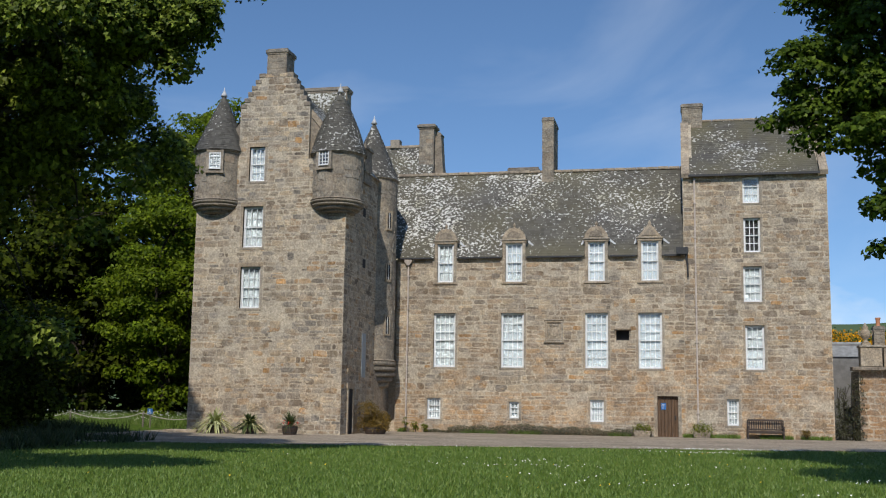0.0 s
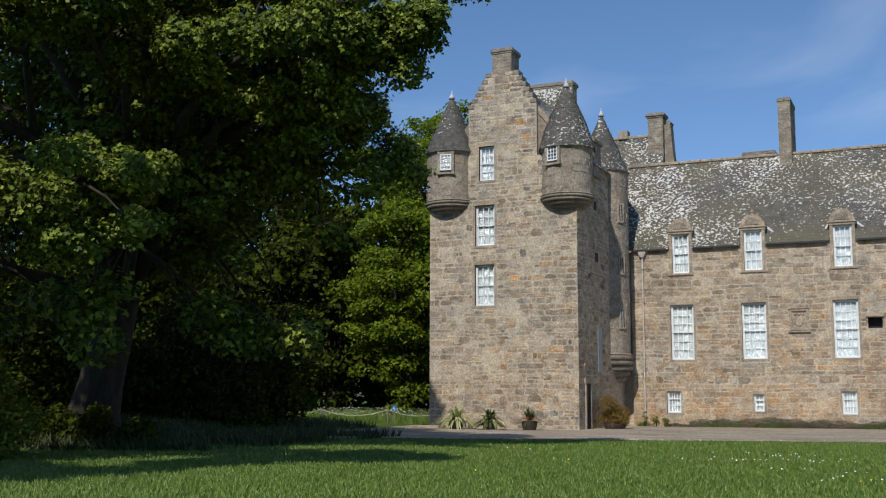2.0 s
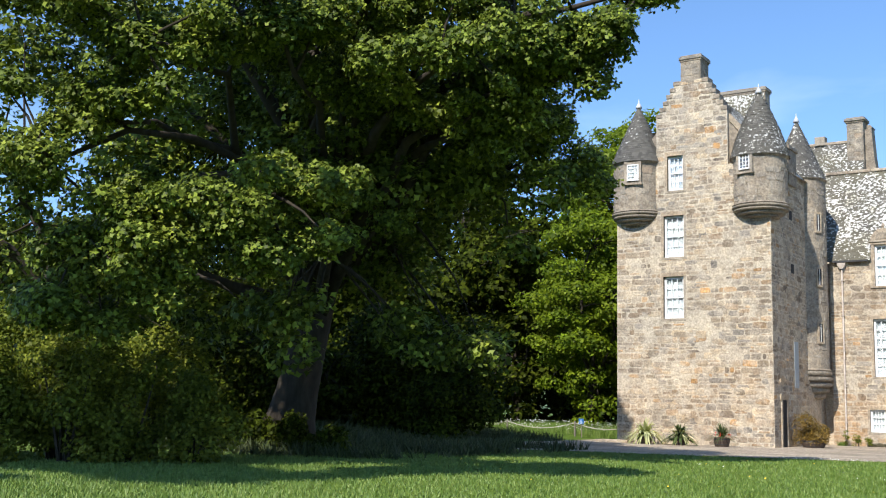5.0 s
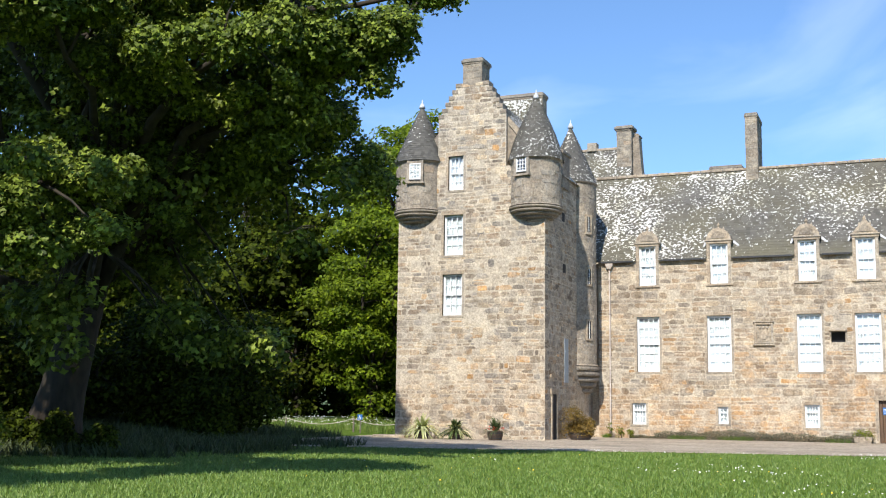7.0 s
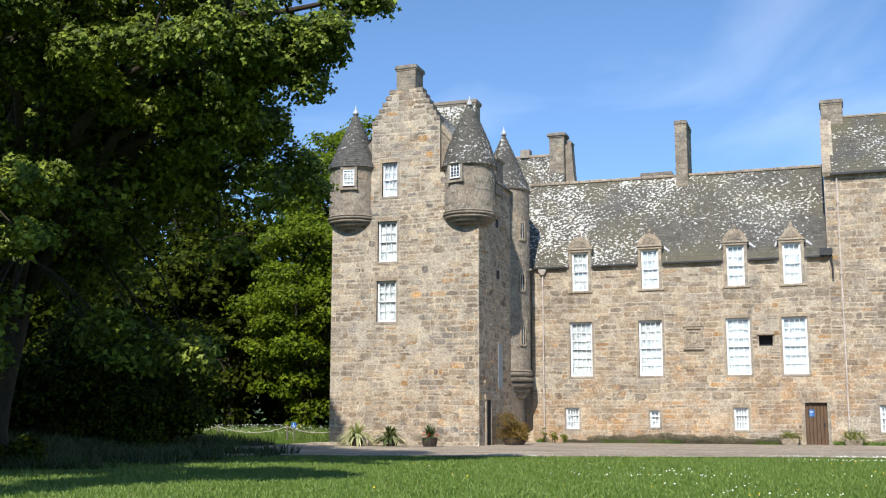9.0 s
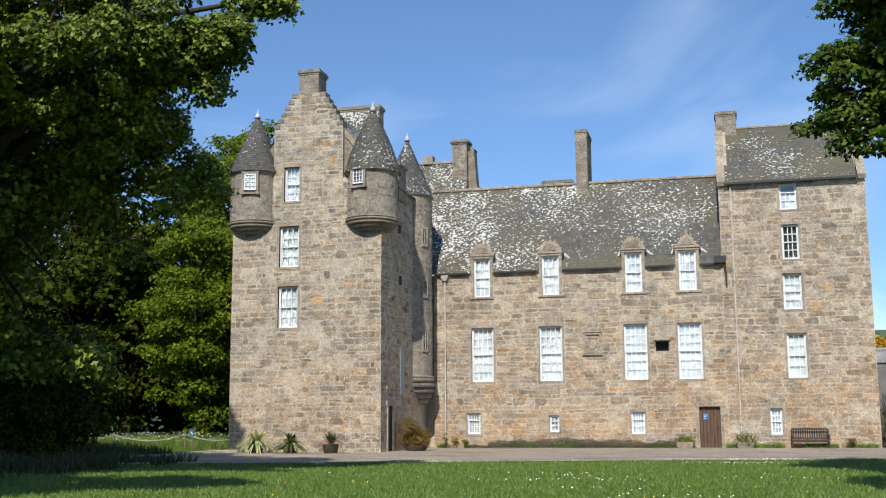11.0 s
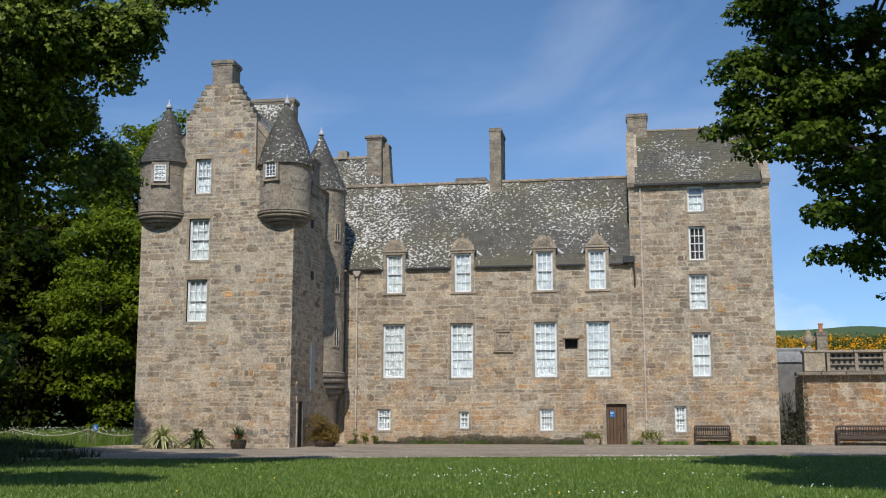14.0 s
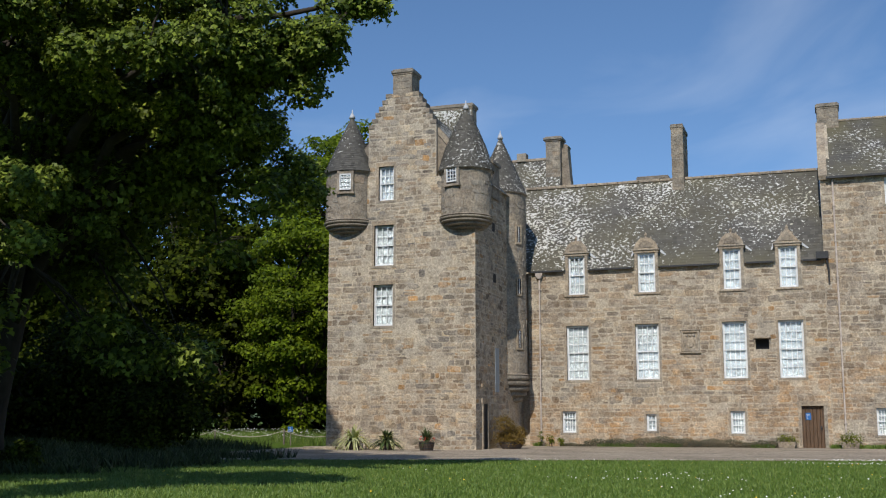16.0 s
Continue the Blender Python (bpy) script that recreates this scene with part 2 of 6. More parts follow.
STONE_PIECE = stone_material("rubble sandstone", False, 0.3)
STONE_JOINED = stone_material("rubble sandstone in courses", True, 0.3)
WARM_PIECE = stone_material("rust-stained sandstone", False, 0.95, 0.18, False, (0.255, 0.197, 0.142), 0.45)
WARM_JOINED = stone_material("rust-stained sandstone in courses", True, 0.95, 0.18, False, (0.255, 0.197, 0.142), 0.45)
TERRACE_PIECE = stone_material("orange-brown rubble", False, 0.95, 0.45, False, (0.285, 0.155, 0.078), 0.3)
TERRACE_JOINED = stone_material("orange-brown rubble in courses", True, 0.95, 0.45, False, (0.285, 0.155, 0.078), 0.3)
GREY_JOINED = stone_material("weathered grey ashlar", True, 0.0, 0.7, False, (0.262, 0.240, 0.208), 0.4)
DRESSED = stone_material("dressed sandstone", True, 0.0, 0.6, False, (0.315, 0.272, 0.215), 0.4)
CHIMNEY_STONE = stone_material("sooty sandstone", True, 0.0, 0.75, False, (0.190, 0.170, 0.145), 0.25)
CHIMNEY_JOINED = stone_material("sooty chimney ashlar", True, 0.0, 0.7, False, (0.215, 0.195, 0.165), 0.3)
MORTAR = stone_material("lime mortar", True, 0.3, 0.0, True)
WARM_MORTAR = stone_material("sandy lime mortar", True, 0.5, 0.15, True, (0.390, 0.312, 0.228))
SLATE = slate_material("lichened slate", 0.055, 0.75, 0.612)
SLATE_CLEAN = slate_material("grey slate", 0.0, 0.25, 0.70)
SLATE_MOSS = slate_material("mossy lichened slate", 0.0, 0.95, 0.645)
SLATE_CONE = slate_material("spotted turret slate", 0.0, 0.35, 0.60)
LEAD = simple("weathered lead", (0.46, 0.47, 0.48), 0.65, 0.0, 0.2, 5.0)
IRON = simple("painted iron pipe", (0.40, 0.34, 0.29), 0.6, 0.0, 0.25, 4.0)
GUTTER = simple("dark cast iron", (0.035, 0.035, 0.037), 0.6, 0.2, 0.3, 5.0)
WHITE = simple("white gloss paint", (0.74, 0.745, 0.74), 0.35, 0, 0.05, 8.0)
BLIND = simple("pale linen blind", (0.315, 0.35, 0.37), 0.85, 0, 0.07, 5.0)
# Near-black in place of the shade inside rooms, slits and openings.
DARK = simple("dark interior", (0.02, 0.02, 0.022), 0.9, 0, 0.2, 2.0)
DOOR_WOOD = simple("oiled oak boards", (0.105, 0.058, 0.028), 0.6, 0, 0.5, 5.0, 0.5, (6, 6, 0.5))
BENCH_WOOD = simple("weathered teak", (0.060, 0.043, 0.034), 0.75, 0, 0.4, 12.0, 0.3)
TERRACOTTA = simple("terracotta", (0.50, 0.22, 0.12), 0.8, 0, 0.2, 8.0)
BLUE_SIGN = simple("blue enamel", (0.03, 0.14, 0.40), 0.4, 0, 0.05, 8.0)
POT_WOOD = simple("dark half barrel", (0.075, 0.05, 0.036), 0.8, 0, 0.35, 10.0)
# Stone colour lowered to stand for shade behind the balustrade.
SHADE_STONE = simple("stone darkened for shade", (0.055, 0.05, 0.044), 0.95, 0, 0.4, 5.0)
HARL = simple("grey harled render", (0.165, 0.16, 0.155), 0.9, 0, 0.25, 3.0, 0.4)

GLASS, gn, gl, gb = material("window glass")
gb.inputs["Base Color"].default_value = (0.93, 0.96, 0.97, 1)
gb.inputs["Roughness"].default_value = 0.03
gb.inputs["IOR"].default_value = 1.45
gb.inputs["Transmission Weight"].default_value = 1.0


# ---- masonry ----
def unit_stone(seed):
    """A rough block, 1 x 1 on the wall and 1 proud of it: uneven outline, knocked-off corners, dished face."""
    r = random.Random(seed)
    j = lambda a: r.uniform(-a, a)
    back = []
    for sx, sy in ((-1, -1), (1, -1), (1, 1), (-1, 1)):
        ca, cb = r.uniform(0.05, 0.26), r.uniform(0.08, 0.34)
        x, y = sx * (0.5 + j(.06)), sy * (0.5 + j(.09))
        first, second = (x - sx * ca, y), (x, y - sy * cb)
        back += [second, first] if sx == sy else [first, second]
    cut = r.uniform(0.05, 0.1)
    front = [(a * (1 - cut), b * (1 - cut * 1.6)) for a, b in back]
    verts = [(a, 0.35, b) for a, b in back] + [(a, -1.0 + j(.3), b) for a, b in front]
    faces = [tuple(range(8, 16))] + [(i, (i + 1) % 8, 8 + (i + 1) % 8, 8 + i) for i in range(8)]
    return verts, faces


UNIT = [unit_stone(s) for s in range(16)]


def courses(u0, u1, v0, v1, holes, rng, low=0.15, high=0.36, short=0.22, long=0.74, cover=0.16):
    """Stones (u, v, width, height) in rough courses over a rectangle, with larger ones set across them; the holes stay free."""
    out = []
    v = v0
    while v < v1 - 0.05:
        h = min(rng.uniform(low, high), v1 - v)
        if v1 - v - h < 0.1:
            h = v1 - v
        spans = [(u0, u1, v, v + h)]
        for ha, hb, hc, hd in holes:
            nxt = []
            for a, b, p, q in spans:
                if hb <= a or ha >= b or hd <= p or hc >= q:
                    nxt.append((a, b, p, q))
                    continue
                for s in ((a, ha, p, q), (hb, b, p, q), (max(a, ha), min(b, hb), p, hc), (max(a, ha), min(b, hb), hd, q)):
                    if s[1] - s[0] > 0.05 and s[3] - s[2] > 0.045:
                        nxt.append(s)
            spans = nxt
        for a, b, p, q in spans:
            u = a
            while u < b - 0.02:
                w = min(rng.uniform(short, long) * (0.6 + 1.3 * (q - p)), b - u)
                if b - u - w < 0.14:
                    w = b - u
                if q - p > 0.24 and w < 0.7 and rng.random() < 0.2:
                    s = p + (q - p) * rng.uniform(0.36, 0.64)
                    out += [(u + w / 2, (p + s) / 2, w, s - p), (u + w / 2, (s + q) / 2, w, q - s)]
                else:
                    out.append((u + w / 2, (p + q) / 2, w, q - p))
                u += w
        v += h
    for _ in range(int(cover * len(out))):
        w, h = rng.uniform(0.3, 0.75), rng.uniform(0.24, 0.42)
        u, v = rng.uniform(u0 + w / 2, max(u0 + w / 2, u1 - w / 2)), rng.uniform(v0 + h / 2, max(v0 + h / 2, v1 - h / 2))
        if not any(u + w / 2 > o[0] - 0.02 and u - w / 2 < o[1] + 0.02 and v + h / 2 > o[2] - 0.02 and v - h / 2 < o[3] + 0.02 for o in holes):
            out.append((u, v, w, h * 1.001))
    return out


def buried(u, v, seed):
    """Where old lime lies over the stones."""
    return noise.noise((u * 0.8, v * 1.1, seed)) + 0.5 * noise.noise((u * 2.3, v * 2.9, seed + 5)) > 0.43


def wobble(u, v, s=0.05):
    return s * noise.noise((u * 0.9, v * 0.9, 3.1)), s * 2.2 * noise.noise((u * 0.42, v * 0.5, 9.7))


def joined_stones(stones, place, rng, material_, parent, joint=0.046, proud=0.011, jitter=0.05):
    b = Build()
    lime = rng.uniform(0, 50)
    for u, v, w, h in stones:
        if proud < 0.02 and buried(u, v, lime):
            continue
        verts, faces = UNIT[rng.randrange(16)]
        du, dv = wobble(u, v, jitter)
        pr, gap = proud * rng.uniform(0.3, 1.25), joint * rng.uniform(0.45, 1.7)
        b.add([place(u + du + a * (w - gap), v + dv + c * (h - gap), -y * pr) for a, y, c in verts], faces)
    return part("stonework", b, material_, parent, kind="stuff")


def lay_wall(stones, y, rng, piece, rest, parent, near, count=290, joint=0.046, proud=0.011):
    """Stones on a wall that faces -y: those inside the stretch near (x0, x1, z0, z1) as single pieces, the rest joined."""
    x0, x1, z0, z1 = near
    lime = rng.uniform(0, 50)
    stones = [s for s in stones if not buried(s[0], s[1], lime)]
    single = [s for s in stones if x0 < s[0] < x1 and z0 < s[1] < z1][:count]
    chosen = set(single)
    meshes = []
    for verts, faces in UNIT:
        b = Build()
        b.add(verts, faces)
        meshes.append(b.mesh("stone", piece))
    for u, v, w, h in single:
        ob = new("stone", meshes[rng.randrange(16)])
        du, dv = wobble(u, v)
        ob.location = (u + du, y, v + dv)
        gap = joint * rng.uniform(0.45, 1.7)
        ob.scale = (w - gap, proud * rng.uniform(0.3, 1.25), h - gap)
        ob.parent = parent
    others = [s for s in stones if s not in chosen]
    joined_stones(others, lambda a, c, p: (a, y - p, c), rng, rest, parent, joint, proud)


def holed_wall(x0, x1, y0, y1, z0, z1, holes):
    """A thick wall facing -y with openings through it, as one closed skin."""
    b = Build()
    holes = [(a, c, max(p, z0), min(q, z1)) for a, c, p, q in holes]
    xs = sorted({x0, x1, *[v for o in holes for v in o[:2]]})
    zs = sorted({z0, z1, *[v for o in holes for v in o[2:]]})
    nx_, nz_ = len(xs), len(zs)
    b.v = [(x, y, z) for y in (y0, y1) for z in zs for x in xs]
    at = lambda s, i, k: s * nx_ * nz_ + k * nx_ + i

    def solid(i, k):
        if not (0 <= i < nx_ - 1 and 0 <= k < nz_ - 1):
            return False
        mx, mz = (xs[i] + xs[i + 1]) / 2, (zs[k] + zs[k + 1]) / 2
        return not any(o[0] < mx < o[1] and o[2] < mz < o[3] for o in holes)

    for i in range(nx_ - 1):
        for k in range(nz_ - 1):
            if solid(i, k):
                b.f.append((at(0, i, k), at(0, i + 1, k), at(0, i + 1, k + 1), at(0, i, k + 1)))
                b.f.append((at(1, i, k), at(1, i, k + 1), at(1, i + 1, k + 1), at(1, i + 1, k)))
    for i in range(nx_):
        for k in range(nz_ - 1):
            if solid(i - 1, k) != solid(i, k):
                b.f.append((at(0, i, k), at(0, i, k + 1), at(1, i, k + 1), at(1, i, k)))
    for k in range(nz_):
        for i in range(nx_ - 1):
            if solid(i, k - 1) != solid(i, k):
                b.f.append((at(0, i, k), at(0, i + 1, k), at(1, i + 1, k), at(1, i, k)))
    return b


PANE = Build()
PANE.box(-0.5, 0.5, -0.5, 0.5, -0.5, 0.5)
PANE_MESH = PANE.mesh("pane", GLASS)


def window(parent, x0, x1, z0, z1, y, cols, up, down, backing=BLIND, margin=0.14, recess=0.13, sill=True, label="", plain_up=False):
    """A sash window in a wall that faces -y at y: dressed margins, frame, two sashes with glazing bars, panes, blind."""
    win = new("window")
    win.parent = parent
    tagged(win, label)
    b = Build()
    if margin:
        b.soft_box(x0 - margin, x0, y - 0.012, y + 0.3, z0, z1, 0.008)
        b.soft_box(x1, x1 + margin, y - 0.012, y + 0.3, z0, z1, 0.008)
        b.soft_box(x0 - margin, x1 + margin, y - 0.014, y + 0.3, z1, z1 + margin * 1.5, 0.008)
        if sill:
            b.soft_box(x0 - margin, x1 + margin, y - 0.022, y + 0.3, z0 - margin * 0.9, z0, 0.008)
        part("margin", b, DRESSED, win, "dressed stone margin")
    f = 0.055
    ys = y + recess
    b = Build()
    for a, c, p, q in ((x0, x0 + f, z0, z1), (x1 - f, x1, z0, z1), (x0 + f, x1 - f, z1 - f, z1), (x0 + f, x1 - f, z0, z0 + f)):
        b.soft_box(a, c, ys, ys + 0.14, p, q, 0.008)
    part("window_frame", b, WHITE, win)
    xa, xb, za, zb = x0 + f, x1 - f, z0 + f, z1 - f
    zm = za + (zb - za) * down / (up + down)
    for name, p, q, rows, yy in (("upper_sash", zm - 0.02, zb, up, ys + 0.02), ("lower_sash", za, zm + 0.02, down, ys + 0.065)):
        b = Build()
        s = 0.045
        for a, c, r0, r1 in ((xa, xa + s, p, q), (xb - s, xb, p, q), (xa + s, xb - s, q - s, q), (xa + s, xb - s, p, p + s)):
            b.box(a, c, yy, yy + 0.04, r0, r1)
        nx, nz = (1, 1) if plain_up and name == "upper_sash" else (cols, rows)
        wx, wz = (xb - xa - 2 * s) / nx, (q - p - 2 * s) / nz
        for i in range(1, nx):
            b.box(xa + s + i * wx - 0.019, xa + s + i * wx + 0.019, yy + 0.003, yy + 0.037, p + s, q - s)
        for k in range(1, nz):
            b.box(xa + s, xb - s, yy + 0.005, yy + 0.035, p + s + k * wz - 0.019, p + s + k * wz + 0.019)
        part(name, b, WHITE, win)
        for i in range(nx):
            for k in range(nz):
                pane = new("pane", PANE_MESH)
                pane.location = (xa + s + (i + 0.5) * wx, yy + 0.02, p + s + (k + 0.5) * wz)
                pane.scale = (wx - 0.02, 0.005, wz - 0.02)
                pane.parent = win
                pane.visible_shadow = False
    b = Build()
    b.box(x0 + 0.01, x1 - 0.01, ys + 0.142, ys + 0.16, z0 + 0.01, z1 - 0.01)
    part("blind" if backing is BLIND else "dark_room", b, backing, win)
    return win


def slates(b, origin, along, up, normal, width, length, rng, row=0.19, unit=0.27, gaps=()):
    """Overlapping slates over a sloping rectangle."""
    o, e, s, n = Vector(origin), Vector(along), Vector(up), Vector(normal)
    rows = int(length / row)
    row = length / rows
    for k in range(rows):
        u = -rng.uniform(0, unit)
        while u < width:
            w = unit * rng.uniform(0.75, 1.25)
            a, c = max(0.0, u), min(width, u + w - 0.006)
            u += w
            for ga, gb_, gv in gaps:
                if k * row < gv and a < gb_ and c > ga:
                    if a < ga:
                        c = min(c, ga)
                    else:
                        a = max(a, gb_)
            if c - a < 0.03:
                continue
            sag = 0.02 * noise.noise((a * 0.4, k * 0.1, 1.7))
            d = rng.uniform(-0.012, 0.012)
            lo, hi = k * row - 0.03 + d, (k + 1) * row + 0.02
            lift = 0.009 + rng.uniform(0, 0.007) + sag
            p = [o + e * a + s * lo + n * lift, o + e * c + s * lo + n * (lift + rng.uniform(-0.006, 0.006)), o + e * c + s * hi + n * (0.004 + sag), o + e * a + s * hi + n * (0.004 + sag)]
            q = [o + e * a + s * lo, o + e * c + s * lo]
            b.add(p + q, [(0, 1, 2, 3), (4, 5, 1, 0)])


def cone_slates(b, cx, cy, r, z0, z1, rng, row=0.125, unit=0.17, curve=0.05):
    """Courses of slates round a cone, with a slight bell at the eaves."""
    rows = int(math.hypot(r, z1 - z0) / row)
    rad = lambda t: r * ((1 - t) + curve * t * (1 - t))
    for k in range(rows):
        ta, tb = k / rows, min(1.0, (k + 1.12) / rows)
        ra, rb = rad(ta) + 0.03, rad(tb) + 0.004
        za, zb = z0 + (z1 - z0) * ta - 0.02, z0 + (z1 - z0) * tb
        n = max(7, int(2 * math.pi * ra / unit))
        turn = rng.random() * 6
        for i in range(n):
            a0, a1 = turn + 2 * math.pi * (i + 0.02) / n, turn + 2 * math.pi * (i + 0.98) / n
            d = rng.uniform(-0.01, 0.014)
            ring = lambda rr, a, z: (cx + rr * math.cos(a), cy + rr * math.sin(a), z)
            dz = rng.uniform(-0.012, 0.012)
            b.add([ring(ra + d, a0, za + dz), ring(ra + d, a1, za + dz), ring(rb, a1, zb), ring(rb, a0, zb), ring(ra - 0.04, a0, za + dz), ring(ra - 0.04, a1, za + dz)],
                  [(0, 1, 2, 3), (4, 5, 1, 0)])


# ---- castle: south-west tower ----
TX0, TX1, TY = -23.55, -15.82, 50.0
rng = random.Random(4)
tower = thing("castle_tower", "tall rubble sandstone tower house with corbelled corner turrets", "castle")
TOWER_WINDOWS = [(-20.86, -20.06, 12.25, 13.98), (-21.07, -20.05, 8.97, 11.0), (-21.1, -20.08, 5.99, 8.02)]
wall = part("wall", holed_wall(TX0, TX1, TY, TY + 0.6, -0.3, 13.3, TOWER_WINDOWS), MORTAR, tower, "rubble sandstone gable wall")
grown = lambda holes, m, s: [(a - m, c + m, p - (s * 0.9), q + m * 1.5) for a, c, p, q in holes]
stones = courses(TX0, TX1, 0, 13.3, grown(TOWER_WINDOWS, 0.14, 0.14), rng)
lay_wall(stones, TY, rng, STONE_PIECE, STONE_JOINED, wall, (-23.5, -15.8, 0.0, 4.1))
for k, (a, c, p, q) in enumerate(TOWER_WINDOWS):
    window(tower, a, c, p, q, TY, 3, 2, 2, label="white sash window with twelve panes")
# crow-stepped gable above the wall head, with its chimney
steps = 6
outline = [(-21.43, 14.25), (-17.8, 14.25)]
right, left = [], []
for k in range(steps):
    z0, z1 = 15.85 + k * 0.31, 15.85 + (k + 1) * 0.31
    xr, xl = -17.8 - k * 0.185, -21.43 + k * 0.185
    right += [(xr, z0 if k else 15.85), (xr, z1)]
    left += [(xl, z0 if k else 15.85), (xl, z1)]
outline += right + left[::-1]
b = Build()
b.prism(outline, TY + 0.003, TY + 0.6)
gable = part("gable", b, MORTAR, tower, "crow-stepped gable of rubble sandstone")
part("gable_foot", holed_wall(-21.43, -17.8, TY + 0.003, TY + 0.6, 13.3, 14.25, [(-20.86, -20.06, 13.2, 13.98)]), MORTAR, tower)
gstones = [s for s in courses(-21.4, -17.83, 13.3, 17.7, [(TOWER_WINDOWS[0][0] - 0.14, TOWER_WINDOWS[0][1] + 0.14, 13.0, 14.2)], rng)
           if s[0] - s[2] / 2 > -21.44 + max(0, s[1] + s[3] / 2 - 15.9) * 0.6 and s[0] + s[2] / 2 < -17.79 - max(0, s[1] + s[3] / 2 - 15.9) * 0.6]
joined_stones(gstones, lambda a, c, p: (a, TY + 0.003 - p, c), rng, STONE_JOINED, gable)
for k in range(steps):
    for side in (-1, 1):
        x = (-19.615 + side * (1.815 - k * 0.185))
        b = Build()
        b.soft_box(min(x, x - side * 0.3) - 0.01, max(x, x - side * 0.3) + 0.01, TY - 0.03, TY + 0.61, 15.85 + (k + 1) * 0.31 - 0.2, 15.85 + (k + 1) * 0.31 + 0.01)
        part("crow_step", b, CHIMNEY_STONE, gable)


def chimney(parent, x0, x1, y0, y1, z0, z1, cap=0.09, pots=0, label=""):
    b = Build()
    b.box(x0 - 0.008, x1 + 0.008, y0 - 0.008, y1 + 0.008, z0, z1 - 0.2)
    body = part("chimney", b, CHIMNEY_STONE, parent, label or "square sandstone chimney stack")
    r = random.Random(int(abs(x0 * 100)))
    joined_stones(courses(x0, x1, z0, z1 - 0.22, [], r, 0.2, 0.34, 0.3, 0.6), lambda a, c, p: (a, y0 - p, c), r, CHIMNEY_JOINED, body, 0.018, 0.022, 0.015)
    joined_stones(courses(y0, y1, z0, z1 - 0.22, [], r, 0.2, 0.34, 0.3, 0.6), lambda a, c, p: (x1 + p, a, c), r, CHIMNEY_JOINED, body, 0.018, 0.022, 0.015)
    joined_stones(courses(-y1, -y0, z0, z1 - 0.22, [], r, 0.2, 0.34, 0.3, 0.6), lambda a, c, p: (x0 - p, -a, c), r, CHIMNEY_JOINED, body, 0.018, 0.022, 0.015)
    b = Build()
    b.soft_box(x0 - cap * 0.5, x1 + cap * 0.5, y0 - cap * 0.5, y1 + cap * 0.5, z1 - 0.28, z1 - 0.2, 0.015)
    b.soft_box(x0 - cap, x1 + cap, y0 - cap, y1 + cap, z1 - 0.2, z1 - 0.04, 0.03)
    b.soft_box(x0 - cap * 0.3, x1 + cap * 0.3, y0 - cap * 0.3, y1 + cap * 0.3, z1 - 0.04, z1 + 0.03, 0.02)
    part("coping", b, CHIMNEY_STONE, body, "moulded stone coping")
    return body


chimney(tower, -20.12, -19.12, TY + 0.02, TY + 1.1, 17.4, 18.95, label="sandstone chimney on the gable head")
chimney(tower, -21.0, -18.35, 57.6, 58.4, 15.5, 19.15, label="broad sandstone chimney on the rear gable")
b = Build()
b.prism([(TX0 + 0.2, 13.25), (-21.43, 13.25), (-21.43, 15.42)], TY + 0.25, TY + 0.58)
part("gable_shoulder", b, CHIMNEY_STONE, tower)
b = Build()
b.prism([(-17.8, 13.25), (TX1 - 0.2, 13.25), (-17.8, 15.42)], TY + 0.25, TY + 0.58)
part("gable_shoulder", b, CHIMNEY_STONE, tower)
b = Build()
slates(b, (-20.98, 57.53, 15.0), (1, 0, 0), (0, 0.005, 1.0), (0, -1.0, 0.005), 2.6, 3.8, random.Random(3))
part("slate_hanging", b, SLATE, tower, "slates on the rear stack", kind="stuff")
# side and rear walls
b = Build()
b.box(TX1 - 0.6, TX1, TY + 0.6, 58.0, -0.3, 13.3)
east = part("wall", b, MORTAR, tower, "shaded side wall of rubble sandstone")
EAST_HOLES = [(53.15, 54.0, 2.7, 5.1), (53.0, 53.5, 8.3, 8.75), (52.9, 53.35, 10.9, 11.35), (51.0, 51.9, 0.0, 2.35)]
joined_stones(courses(TY, 56.0, 0, 13.2, EAST_HOLES, rng), lambda a, c, p: (TX1 + p, a, c), rng, STONE_JOINED, east)
b = Build()
b.box(TX0, TX0 + 0.6, TY + 0.6, 58.6, -0.3, 13.3)
part("wall", b, MORTAR, tower)
b = Build()
b.prism([(TX0 + 0.6, -0.3), (TX1, -0.3), (TX1, 13.3), (-19.65, 17.7), (TX0 + 0.6, 13.3)], 58.0, 58.6)
part("wall", b, MORTAR, tower)
# openings in the side wall: small lights, a narrow window and the entrance
for a, c, p, q in EAST_HOLES[1:3]:
    b = Build()
    b.box(TX1 - 0.02, TX1 + 0.012, a, c, p, q)
    part("small_light", b, DARK, tower)
b = Build()
b.box(TX1 - 0.02, TX1 + 0.02, 53.25, 53.9, 2.8, 5.0)
part("side_window", b, BLIND, tower, "narrow white side window")
# The wall is not cut: a near-black panel gives the doorway's shade.
b = Build()
b.box(TX1 - 0.02, TX1 + 0.015, 51.1, 51.8, 0.0, 2.2)
part("entrance", b, DARK, tower, "open doorway, its shade a near-black panel")
b = Build()
for a, c, p, q in ((50.95, 51.1, 0, 2.2), (51.8, 51.95, 0, 2.2), (50.85, 52.05, 2.2, 2.45), (50.85, 52.05, 3.0, 3.15)):
    b.box(TX1 - 0.01, TX1 + 0.07, a, c, p, q)
part("door_margin", b, DRESSED, tower)
